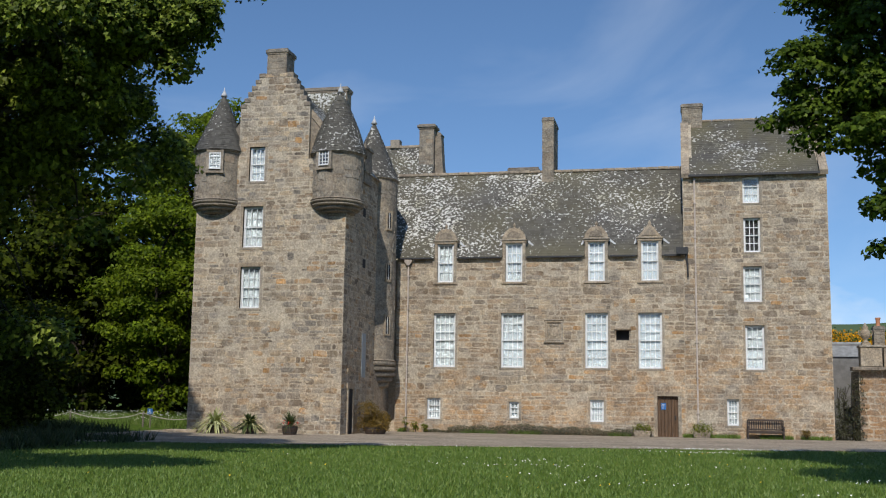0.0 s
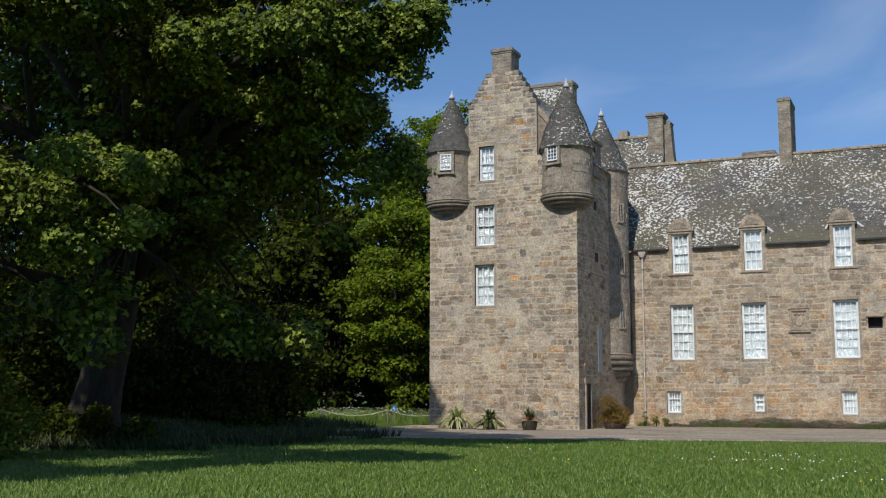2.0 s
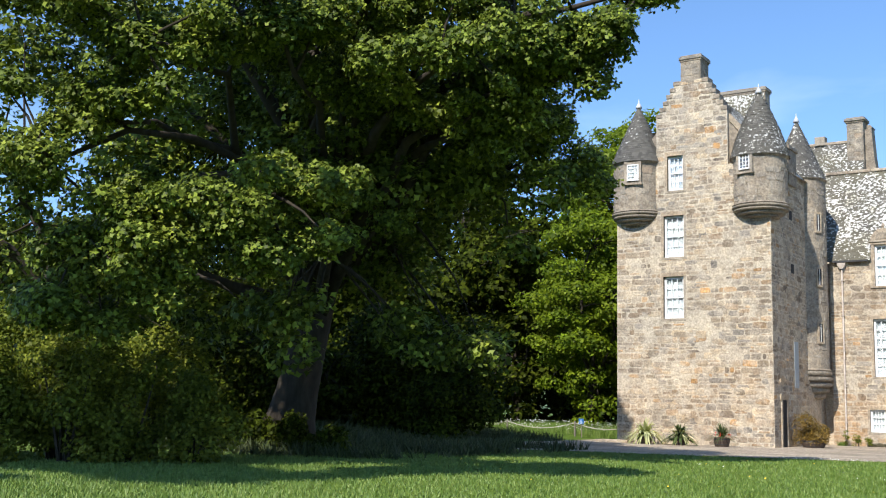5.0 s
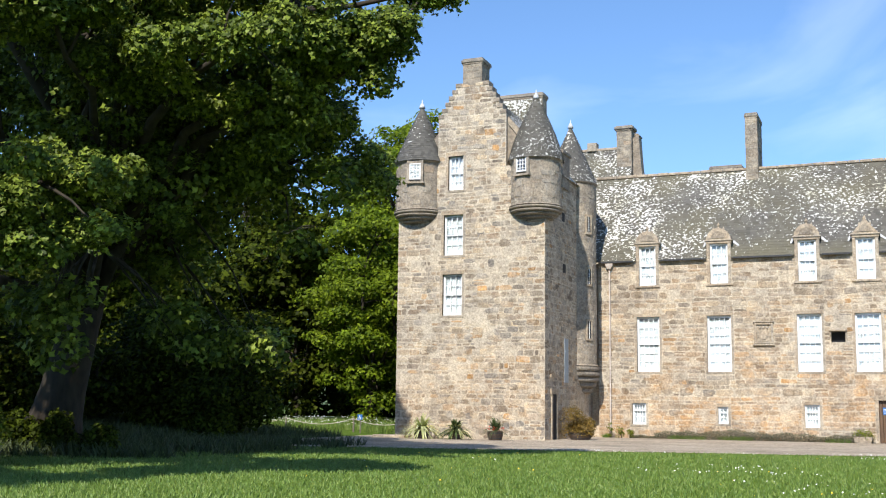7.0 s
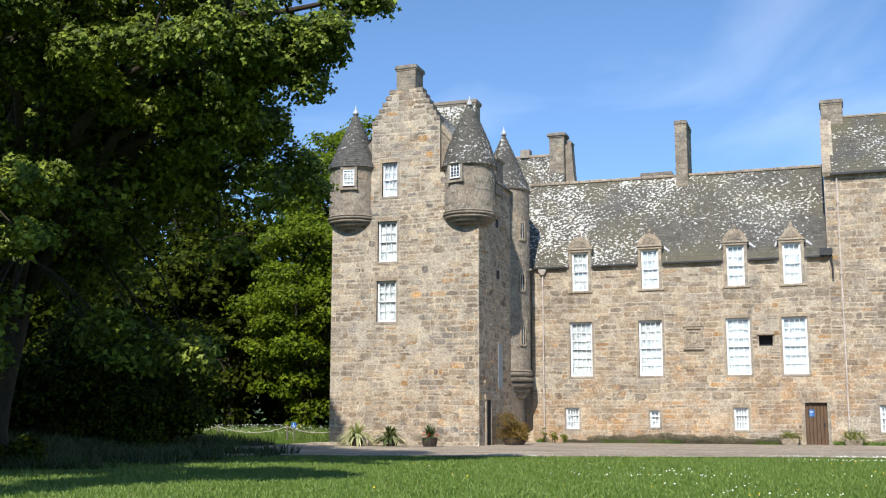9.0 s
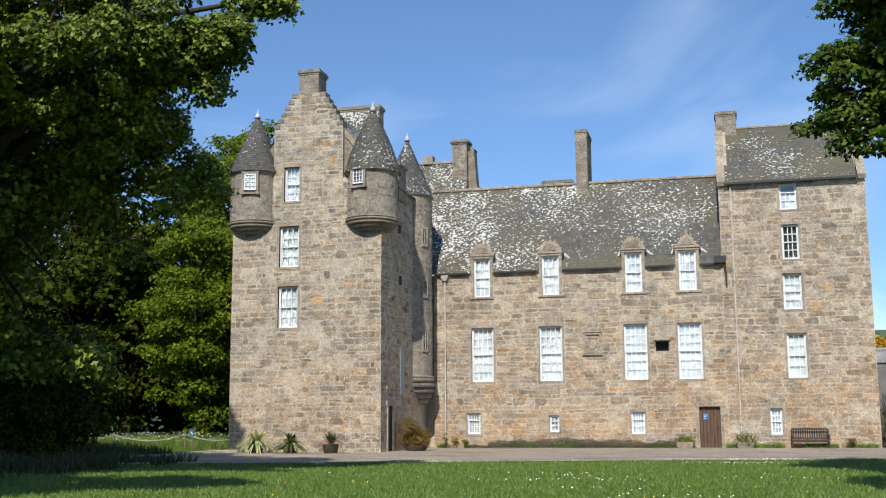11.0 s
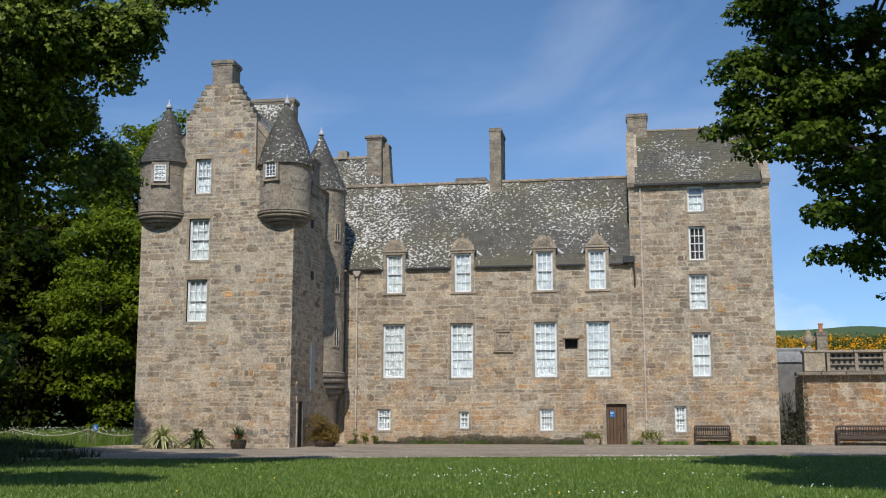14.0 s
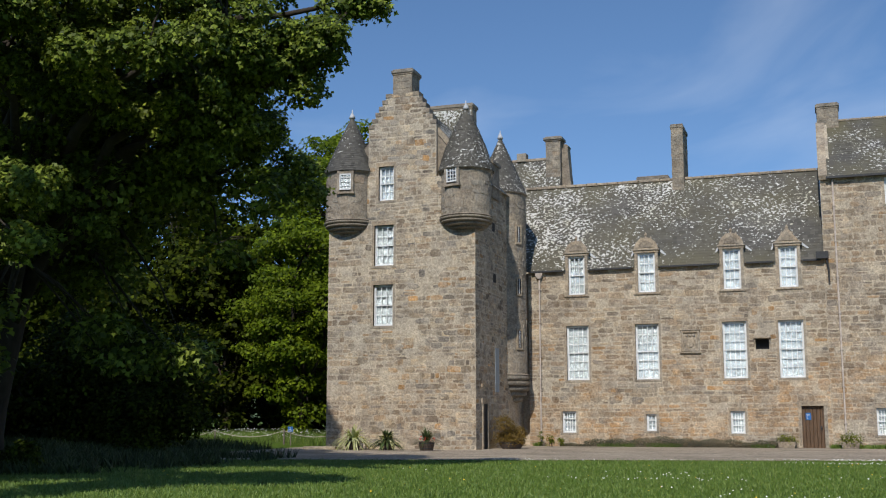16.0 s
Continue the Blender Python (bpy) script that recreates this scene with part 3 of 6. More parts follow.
# tower roof
for side, x in ((-1, TX0 - 0.15), (1, TX1 + 0.15)):
    ridge = Vector((-19.65, TY + 0.55, 17.75))
    eave = Vector((x, TY + 0.55, 13.2))
    d = ridge - eave
    up = d.normalized()
    nrm = Vector((side * up.z, 0, abs(up.x)))
    b = Build()
    slates(b, eave, (0, 1, 0), up, nrm, 7.6, d.length, rng)
    b.add([eave, eave + Vector((0, 7.6, 0)), ridge + Vector((0, 7.6, 0)), ridge], [(0, 1, 2, 3)])
    part("roof", b, SLATE, tower, "steep grey slate roof with white lichen", kind="stuff")
b = Build()
eaveR, ridgeR = Vector((TX1 + 0.1, TY + 0.25, 13.2)), Vector((-19.2, TY + 0.25, 17.4))
nrm = Vector((0.76, 0, 0.65))
b.add([eaveR + nrm * 0.1, ridgeR + nrm * 0.1, ridgeR + nrm * 0.1 + Vector((0, 0.4, 0)), eaveR + nrm * 0.1 + Vector((0, 0.4, 0)),
       eaveR - nrm * 0.15, ridgeR - nrm * 0.15, ridgeR - nrm * 0.15 + Vector((0, 0.4, 0)), eaveR - nrm * 0.15 + Vector((0, 0.4, 0))],
      [(0, 1, 2, 3), (4, 7, 6, 5), (0, 4, 5, 1), (1, 5, 6, 2), (2, 6, 7, 3), (3, 7, 4, 0)])
part("skew", b, DRESSED, tower, "sloping stone skew of the roof")
# dormer on the shaded eaves
b = Build()
b.box(-17.0, -15.7, 52.6, 53.9, 12.6, 14.35)
b.prism([(-17.6, 14.35), (-15.62, 14.35), (-15.62, 14.5), (-17.6, 15.4)], 52.5, 54.0)
part("dormer", b, CHIMNEY_STONE, tower, "stone dormer on the side eaves")


def turret(parent, cx, cy, r, z_corbel, z_body, z_eave, z_top, eave_r, slate, win=None, corbel_drop=0.75, label="", shift=(0, 0), bulge=0.05):
    """A round corner turret: corbel courses, ashlar body, slated cone with a lead cap."""
    t = new("turret")
    t.parent = parent
    tagged(t, label)
    r_ = random.Random(int(abs(cx) * 31))
    b = Build()
    b.lathe(cx, cy, [(r - 0.014, z_body), (r - 0.014, z_eave)], 64)
    part("drum", b, CHIMNEY_JOINED, t, smooth=False)
    around = 2 * math.pi * r
    holes = []
    if win:
        a0 = win[0]
        holes = [((a0) * r - 0.42, (a0) * r + 0.42, win[1] - 0.14, z_eave)]
    place = lambda u, v, p: (cx + (r - 0.03 + p) * math.sin(u / r), cy - (r - 0.03 + p) * math.cos(u / r), v)
    joined_stones(courses(-around / 2, around / 2, z_body, z_eave, holes, r_, 0.26, 0.4, 0.35, 0.62), place, r_, GREY_JOINED, t, 0.014, 0.034, 0.008)
    b = Build()
    n = 5
    for k in range(n):
        f0, f1 = k / n, (k + 1) / n
        ra = (r + 0.09) * (1 - 0.78 * (1 - f0) ** 1.7)
        rb = (r + 0.09) * (1 - 0.78 * (1 - f1) ** 1.7)
        za, zb = z_corbel + corbel_drop * f0, z_corbel + corbel_drop * f1
        sx, sy = cx + shift[0] * (1 - f1), cy + shift[1] * (1 - f1)
        b.lathe(sx, sy, [(ra * 0.92, za), (rb - 0.03, za + 0.35 * (zb - za)), (rb, za + 0.6 * (zb - za)), (rb - 0.01, zb)], 48)
    part("corbel", b, CHIMNEY_STONE, t, "ringed stone corbel courses")
    b = Build()
    b.lathe(cx, cy, [(r + 0.03, z_corbel + corbel_drop), (r + 0.09, z_corbel + corbel_drop + 0.05), (r + 0.02, z_corbel + corbel_drop + 0.12)], 48)
    part("string_course", b, CHIMNEY_STONE, t)
    b = Build()
    b.lathe(cx, cy, [(r - 0.02, z_eave - 0.14), (r + 0.08, z_eave - 0.05), (r + 0.08, z_eave)], 48)
    part("eaves_course", b, CHIMNEY_STONE, t)
    b = Build()
    cone_slates(b, cx, cy, eave_r, z_eave, z_top - 0.28, r_, curve=bulge)
    b.lathe(cx, cy, [(eave_r - 0.03, z_eave), (eave_r * 0.5, z_eave + (z_top - 0.3 - z_eave) * 0.5), (0.03, z_top - 0.3)], 40)
    part("cone", b, slate, t, "conical slate roof", kind="stuff")
    b = Build()
    b.lathe(cx, cy, [(0.17, z_top - 0.42), (0.13, z_top - 0.30), (0.07, z_top - 0.17), (0.03, z_top - 0.10), (0.016, z_top + 0.06)], 16)
    part("lead_cap", b, LEAD, t, "pale lead cap with a spike", smooth=True)
    if win:
        a, zs, zt, backing = win
        w = new("turret_window")
        w.parent = t
        w.location = (cx + (r + 0.03) * math.sin(a), cy - (r + 0.03) * math.cos(a), 0)
        w.rotation_euler = (0, 0, a)
        for name, mat, boxes in (
                ("margin", GREY_JOINED, [(-0.42, -0.29, -0.04, 0.1, zs - 0.12, zt), (0.29, 0.42, -0.04, 0.1, zs - 0.12, zt), (-0.46, 0.46, -0.07, 0.1, zs - 0.2, zs - 0.1), (-0.42, 0.42, -0.042, 0.1, zt, z_eave - 0.06)]),
                ("window_frame", WHITE, [(-0.29, -0.24, -0.035, 0.03, zs, zt), (0.24, 0.29, -0.035, 0.03, zs, zt), (-0.24, 0.24, -0.035, 0.03, zt - 0.06, zt), (-0.24, 0.24, -0.035, 0.03, zs, zs + 0.07)]
                 + [(-0.24 + 0.16 * k - 0.014, -0.24 + 0.16 * k + 0.014, -0.025, 0.01, zs, zt) for k in (1, 2)] + [(-0.24, 0.24, -0.025, 0.01, zs + (zt - zs) * k / 4 - 0.014, zs + (zt - zs) * k / 4 + 0.014) for k in (1, 2, 3)]),
                ("dark_room" if backing is DARK else "blind", backing, [(-0.29, 0.29, 0.012, 0.09, zs, zt)])):
            b = Build()
            for q in boxes:
                b.box(*q)
            part(name, b, mat, w)
        pane = new("pane", PANE_MESH)
        pane.parent, pane.location, pane.scale, pane.visible_shadow = w, (0, -0.005, (zs + zt) / 2), (0.48, 0.006, zt - zs - 0.1), False
    return t


turret(tower, -22.6, 50.55, 1.27, 10.5, 11.2, 13.8, 17.2, 1.4, SLATE_CLEAN, (0.18, 12.78, 13.6, BLIND), label="round corner turret with a grey slate cone")
turret(tower, -16.42, 50.5, 1.24, 10.4, 11.2, 13.5, 17.1, 1.36, SLATE_CONE, (-0.27, 12.78, 13.5, DARK), bulge=0.4, label="round corner turret with a lichened slate cone")
turret(tower, -16.45, 56.7, 1.36, 2.3, 3.7, 13.5, 17.1, 1.42, SLATE_CONE, None, 1.4, shift=(0.45, 0.5), label="tall round stair turret corbelled out in the corner")
# slits of the stair turret
for z0, z1 in ((10.75, 11.6), (8.0, 8.8), (5.15, 6.05)):
    b = Build()
    a = 1.02
    w = new("stair_window")
    w.parent = tower
    w.location, w.rotation_euler = (-16.45 + 1.33 * math.sin(a), 56.7 - 1.33 * math.cos(a), 0), (0, 0, a)
    b.box(-0.12, 0.12, -0.065, 0.0, z0, z1)
    part("dark_slit", b, DARK, w)
    b = Build()
    for q in ((-0.2, -0.12, -0.09, 0, z0 - 0.1, z1 + 0.1), (0.12, 0.2, -0.09, 0, z0 - 0.1, z1 + 0.1), (-0.12, 0.12, -0.09, 0, z1, z1 + 0.1), (-0.12, 0.12, -0.09, 0, z0 - 0.1, z0)):
        b.box(*q)
    part("margin", b, DRESSED, w)
    b = Build()
    b.box(-0.015, 0.015, -0.075, -0.06, z0, z1)
    part("glazing_bar", b, WHITE, w)

# ---- castle: long middle range ----
RX0, RX1, RY = -15.3, 0.02, 58.0
rng = random.Random(9)
hall = thing("castle_range", "long sandstone range with tall sash windows and slate roof", "castle")
HALL = [(-13.22, -12.02), (-9.54, -8.32), (-5.08, -3.89), (-2.33, -1.12)]
DORMERS = [(-13.06, -12.17), (-9.32, -8.41), (-4.92, -4.04), (-2.15, -1.26)]
LOW = [(-13.51, -12.78, 0.74, 1.86), (-9.07, -8.56, 0.84, 1.71), (-4.83, -4.13, 0.73, 1.86)]
DOOR = (-1.4, -0.36, 0.0, 2.1)
HOLE = (-3.47, -2.8, 4.95, 5.48)
holes = [(a, c, 3.5, 6.39) for a, c in HALL] + [(a, c, 8.06, 9.4) for a, c in DORMERS] + LOW + [DOOR, HOLE]
wall = part("wall", holed_wall(RX0, RX1, RY, RY + 0.6, -0.3, 9.4, holes), WARM_MORTAR, hall, "warm rubble sandstone front")
lay_wall(courses(RX0, RX1, 0, 9.4, grown([(a, c, 3.5, 6.39) for a, c in HALL] + LOW, 0.12, 0.12) + [(a - 0.17, c + 0.17, 7.93, 9.4) for a, c in DORMERS]
                 + [(DOOR[0] - 0.16, DOOR[1] + 0.16, 0, 2.3), HOLE, (-7.18, -6.23, 4.89, 5.98)], rng, 0.17, 0.42, 0.26, 0.92),
         RY, rng, WARM_PIECE, WARM_JOINED, wall, (-11, RX1, 0.0, 5.0))
for a, c in HALL:
    window(hall, a, c, 3.5, 6.39, RY, 4, 3, 3, margin=0.12, label="tall white sash window with blinds")
for k, (a, c, p, q) in enumerate(LOW):
    window(hall, a, c, p, q, RY, 2 if k == 1 else 4, 1, 2, margin=0.12, recess=0.1, label="small white ground-floor window")


def dormer(parent, x0, x1, pointed):
    d = new("dormer")
    d.parent = parent
    tagged(d, "stone dormer with a triangular pediment" if pointed else "stone dormer with a rounded carved pediment")
    y, z0, z1, m = RY - 0.02, 8.06, 10.16, 0.17
    b = Build()
    b.soft_box(x0 - m, x0, y, y + 0.45, z0 - 0.1, z1, 0.015)
    b.soft_box(x1, x1 + m, y, y + 0.45, z0 - 0.1, z1, 0.015)
    part("jamb", b, DRESSED, d)
    b = Build()
    b.soft_box(x0 - m - 0.06, x1 + m + 0.06, y - 0.06, y + 0.4, z0 - 0.12, z0, 0.02)
    part("window_sill", b, DRESSED, d)
    b = Build()
    b.soft_box(x0 - m - 0.03, x1 + m + 0.03, y - 0.03, y + 0.5, z1, z1 + 0.12, 0.015)
    b.soft_box(x0 - m - 0.09, x1 + m + 0.09, y - 0.09, y + 0.5, z1 + 0.12, z1 + 0.2, 0.02)
    part("lintel", b, DRESSED, d)
    mid, w = (x0 + x1) / 2, (x1 - x0) / 2 + m + 0.02
    zb = z1 + 0.2
    if pointed:
        shape = [(mid - w, zb), (mid + w, zb), (mid + w * 0.5, zb + 0.36), (mid + 0.05, zb + 0.72), (mid - 0.05, zb + 0.72), (mid - w * 0.5, zb + 0.36)]
        inner = [(mid - w * 0.62, zb + 0.08), (mid + w * 0.62, zb + 0.08), (mid, zb + 0.54)]
    else:
        shape = [(mid - w, zb), (mid + w, zb), (mid + w * 0.93, zb + 0.2), (mid + w * 0.72, zb + 0.42), (mid + w * 0.45, zb + 0.55), (mid + 0.1, zb + 0.62),
                 (mid - 0.1, zb + 0.62), (mid - w * 0.45, zb + 0.55), (mid - w * 0.72, zb + 0.42), (mid - w * 0.93, zb + 0.2)]
        inner = [(mid - w * 0.6, zb + 0.08), (mid + w * 0.6, zb + 0.08), (mid + w * 0.45, zb + 0.32), (mid, zb + 0.46), (mid - w * 0.45, zb + 0.32)]
    b = Build()
    b.prism(shape, y - 0.02, y + 0.28)
    ped = part("pediment", b, DRESSED, d, "weathered carved pediment")
    b = Build()
    b.prism(inner, y - 0.05, y + 0.0)
    part("carving", b, CHIMNEY_STONE, ped)
    b = Build()
    b.lathe(mid, y + 0.13, [(0.07, zb + 0.6), (0.04, zb + 0.68), (0.09, zb + 0.77), (0.05, zb + 0.86), (0.01, zb + 0.92)], 10)
    for s in (-1, 1):
        b.lathe(mid + s * w * 0.4, y + 0.13, [(0.05, zb + 0.34), (0.065, zb + 0.48 + 0.1 * (not pointed)), (0.01, zb + 0.6 + 0.1 * (not pointed))], 8)
    part("finial", b, DRESSED, ped)
    # cheeks and little roof running back into the slates
    b = Build()
    b.prism([(x0 - m, z1), (x1 + m, z1), (x1 + m, z1 + 0.12), (mid, z1 + 0.55), (x0 - m, z1 + 0.12)], y + 0.45, y + 1.35)
    b.box(x0 - m, x0 - m + 0.08, y + 0.45, y + 0.9, 9.2, z1)
    b.box(x1 + m - 0.08, x1 + m, y + 0.45, y + 0.9, 9.2, z1)
    b.box(x0 - m + 0.08, x1 + m - 0.08, y + 0.5, y + 0.55, 8.1, z1)
    part("cheek", b, SLATE_CLEAN, d, "slated dormer cheeks")
    b = Build()
    on_roof = lambda z: 57.83 + (z - 9.4) * 0.7193 - 0.07
    for s, x in ((-1, x0 - m), (1, x1 + m)):
        b.add([(x + s * 0.01, on_roof(10.4), 10.4), (x + s * 0.12, on_roof(10.36), 10.36), (x + s * (0.32 + 0.1 * s), on_roof(10.06), 10.06), (x + s * (0.26 + 0.1 * s), on_roof(10.02), 10.02), (x + s * 0.01, on_roof(10.27), 10.27)], [(0, 1, 2, 3, 4)])
        part("flashing", b, LEAD, d, "pale lead flashing")
        b = Build()
    window(parent, x0, x1, z0, z1, RY, 3, 2, 2, margin=0, recess=0.1, label="white dormer sash window")


for k, (a, c) in enumerate(DORMERS):
    dormer(hall, a, c, k == 3)
# rest of the range's shell, roof and ridge
b = Build()
b.box(RX0, RX1, 65.0, 65.6, -0.3, 9.4)
part("wall", b, MORTAR, hall)
b = Build()
b.box(RX0 - 0.6, RX0, RY + 0.6, 65.6, -0.3, 9.4)
part("wall", b, MORTAR, hall)
eave, ridge = Vector((RX0 - 1.2, 57.83, 9.4)), Vector((RX0 - 1.2, 61.7, 14.78))
d = ridge - eave
up = d.normalized()
b = Build()
slates(b, eave, (1, 0, 0), up, (0, -up.z, up.y), RX1 - RX0 + 1.15, d.length, rng, 0.19, 0.27, [(a - 0.17 - eave.x, c + 0.17 - eave.x, 1.35) for a, c in DORMERS])
e2 = eave + up * 1.35
b.add([e2, e2 + Vector((16.5, 0, 0)), ridge + Vector((16.5, 0, 0)), ridge], [(0, 1, 2, 3)])
for a, c in zip([eave.x] + [q + 0.17 for _, q in DORMERS], [p - 0.17 for p, _ in DORMERS] + [RX1]):
    b.add([(a, eave.y, eave.z), (c, eave.y, eave.z), (c, e2.y, e2.z), (a, e2.y, e2.z)], [(0, 1, 2, 3)])
b.add([ridge, ridge + Vector((16.5, 0, 0)), (RX1, 65.6, 9.4), (RX0 - 1.2, 65.6, 9.4)], [(0, 1, 2, 3)])
part("roof", b, SLATE, hall, "long slate roof thick with white lichen", kind="stuff")
x = RX0 - 1.0
while x < RX1:
    b = Build()
    b.soft_box(x, x + 0.58, 61.55 + 0.02 * rng.random(), 61.85, 14.72, 14.87 + 0.03 * rng.random(), 0.03)
    part("ridge_stone", b, DRESSED, hall)
    x += 0.6
for a, c in zip([RX0 + 0.2] + [q + 0.28 for _, q in DORMERS], [p - 0.28 for p, _ in DORMERS] + [-0.12]):
    b = Build()
    b.box(a, c, 57.76, 57.86, 9.32, 9.41)
    part("gutter", b, GUTTER, hall, "black eaves gutter")
chimney(hall, -7.75, -7.12, 61.2, 63.3, 13.6, 17.85, 0.05, label="tall slim sandstone chimney on the ridge")
chimney(hall, -10.3, -8.5, 65.0, 65.8, 12.0, 15.8, 0.06, label="low broad chimney behind the ridge")
# carved panel and the hooded hole
panel = new("armorial_panel")
panel.parent = hall
tagged(panel, "weathered carved stone panel in a moulded frame")
b = Build()
for a, c, p, q in ((-7.18, -7.06, 4.89, 5.98), (-6.35, -6.23, 4.89, 5.98), (-7.06, -6.35, 5.86, 5.98), (-7.06, -6.35, 4.89, 5.01)):
    b.soft_box(a, c, RY - 0.1, RY + 0.1, p, q, 0.03)
b.soft_box(-7.24, -6.17, RY - 0.13, RY + 0.1, 4.8, 4.89, 0.03)
b.soft_box(-7.22, -6.19, RY - 0.13, RY + 0.1, 5.98, 6.05, 0.03)
part("frame", b, DRESSED, panel)
b = Build()
b.box(-7.06, -6.35, RY - 0.02, RY + 0.1, 5.01, 5.86)
part("slab", b, DRESSED, panel)
b = Build()
shield = [(-6.9, 5.62), (-6.9, 5.3), (-6.82, 5.18), (-6.705, 5.1), (-6.59, 5.18), (-6.51, 5.3), (-6.51, 5.62)]
b.prism(shield, RY - 0.07, RY - 0.02)
for k in range(3):
    b.lathe(-6.88 + 0.175 * k, RY - 0.02, [(0.05, 5.66), (0.085, 5.72), (0.03, 5.8)], 8)
b.box(-6.98, -6.43, RY - 0.05, RY, 5.03, 5.08)
for s in (-1, 1):
    b.lathe(-6.705 + s * 0.28, RY - 0.01, [(0.03, 5.1), (0.06, 5.3), (0.045, 5.5), (0.02, 5.6)], 8)
part("shield", b, DRESSED, panel, "worn carved shield")
b = Build()
b.box(HOLE[0], HOLE[1], RY + 0.35, RY + 0.4, HOLE[2], HOLE[3])
part("dark_recess", b, DARK, hall, "dark square hole in the wall")
b = Build()
for a, c in ((HOLE[0] - 0.08, HOLE[0]), (HOLE[1], HOLE[1] + 0.08)):
    b.soft_box(a, c, RY - 0.06, RY + 0.2, HOLE[2] + 0.3, HOLE[3] + 0.02, 0.02)
b.soft_box(HOLE[0] - 0.1, HOLE[1] + 0.1, RY - 0.16, RY + 0.2, HOLE[3], HOLE[3] + 0.12, 0.03)
part("hood", b, DRESSED, hall)
# door
door = new("door")
door.parent = hall
tagged(door, "dark brown plank door with a blue notice")
b = Build()
w = (DOOR[1] - DOOR[0]) / 6
for k in range(6):
    b.soft_box(DOOR[0] + k * w + 0.004, DOOR[0] + (k + 1) * w - 0.004, RY + 0.15, RY + 0.22, 0.04, 2.1, 0.012)
part("leaf", b, DOOR_WOOD, door)
b = Build()
b.box(-1.22, -0.97, RY + 0.135, RY + 0.149, 1.42, 1.76)
note = part("notice", b, BLUE_SIGN, door, "blue notice with white bars")
for z, a in ((1.66, -1.02), (1.6, -1.05), (1.49, -1.1)):
    b = Build()
    b.box(-1.19, a, RY + 0.13, RY + 0.134, z, z + 0.022)
    part("notice_line", b, WHITE, note)
b = Build()
b.lathe(-0.5, RY + 0.12, [(0.03, 1.0), (0.045, 1.03), (0.03, 1.06)], 10)
b.box(-0.54, -0.46, RY + 0.13, RY + 0.15, 0.92, 1.12)
part("door_handle", b, GUTTER, door)
b = Build()
b.soft_box(DOOR[0] - 0.16, DOOR[0], RY - 0.045, RY + 0.3, 0, 2.1)
b.soft_box(DOOR[1], DOOR[1] + 0.16, RY - 0.045, RY + 0.3, 0, 2.1)
b.soft_box(DOOR[0] - 0.2, DOOR[1] + 0.2, RY - 0.047, RY + 0.3, 2.1, 2.34)
b.soft_box(DOOR[0] - 0.05, DOOR[1] + 0.05, RY - 0.12, RY + 0.25, -0.1, 0.04)
part("door_frame", b, DRESSED, door, "plain stone door surround")


def downpipe(parent, x, y, z0, z1, head, label):
    p = new("downpipe")
    p.parent = parent
    tagged(p, label)
    b = Build()
    b.tube([(x, y, z1), (x, y, z0 + 0.15), (x, y - 0.12, z0)], 0.045, 10)
    part("pipe", b, IRON, p, smooth=True)
    z = z0 + 0.9
    while z < z1:
        b = Build()
        b.lathe(x, y, [(0.045, z), (0.062, z + 0.01), (0.062, z + 0.07), (0.045, z + 0.08)], 10)
        b.box(x - 0.09, x + 0.09, y + 0.02, y + 0.06, z + 0.02, z + 0.06)
        part("collar", b, IRON, p)
        z += 1.8
    if head:
        b = Build()
        b.prism([(x - 0.08, z1), (x + 0.08, z1), (x + 0.2, z1 + 0.2), (x + 0.2, z1 + 0.3), (x - 0.2, z1 + 0.3), (x - 0.2, z1 + 0.2)], y - 0.12, y + 0.08)
        part("hopper", b, IRON, p, "square rainwater hopper")


downpipe(hall, -14.66, RY - 0.1, 0.25, 9.0, True, "pale cast-iron downpipe with a hopper")

# ---- castle: east block ----
BX0, BX1, BY = 0.02, 7.2, 57.92
rng = random.Random(15)
block = thing("castle_block", "five-storey sandstone block with a steep slate roof", "castle")
BW = [(3.04, 3.88, 12.03, 13.4, 3, 1, 1, 1), (3.05, 3.88, 9.47, 11.25, 3, 2, 2, 0), (2.99, 3.9, 6.92, 8.74, 3, 2, 2, 0), (3.03, 3.96, 3.48, 5.72, 3, 2, 2, 0), (2.06, 2.63, 0.67, 1.99, 3, 2, 2, 0)]
wall = part("wall", holed_wall(BX0, BX1, BY, BY + 0.6, -0.3, 13.6, [q[:4] for q in BW]), WARM_MORTAR, block, "rubble sandstone front")
lay_wall(courses(BX0, BX1, 0, 13.6, grown([q[:4] for q in BW], 0.12, 0.12), rng, 0.16, 0.38, 0.24, 0.82), BY, rng, WARM_PIECE, WARM_JOINED, wall, (BX0, BX1, 0, 4.2))
for k, (a, c, p, q, cols, up_, down_, plain) in enumerate(BW):
    window(block, a, c, p, q, BY, cols, up_, 2 if k == 0 else down_, DARK if k == 1 else BLIND, 0.12, plain_up=bool(plain),
           label="white sash window with dark panes" if k == 1 else "white sash window with a blind")
b = Build()
b.box(BX0 + 0.5, BX1 - 0.5, 65.6, 66.2, -0.3, 13.6)
part("wall", b, MORTAR, block)
for x in (BX1 - 0.5, BX0):
    b = Build()
    b.prism_x([(BY + 0.6, -0.3), (65.6, -0.3), (65.6, 13.6), (61.95, 17.4), (61.45, 17.4), (BY + 0.6, 14.3)], x, x + 0.5)
    side = part("wall", b, MORTAR, block, "gable end")
joined_stones(courses(BY, 61.0, 9.4, 13.5, [], rng), lambda a, c, p: (BX0 - p, a, c), rng, GREY_JOINED, side)
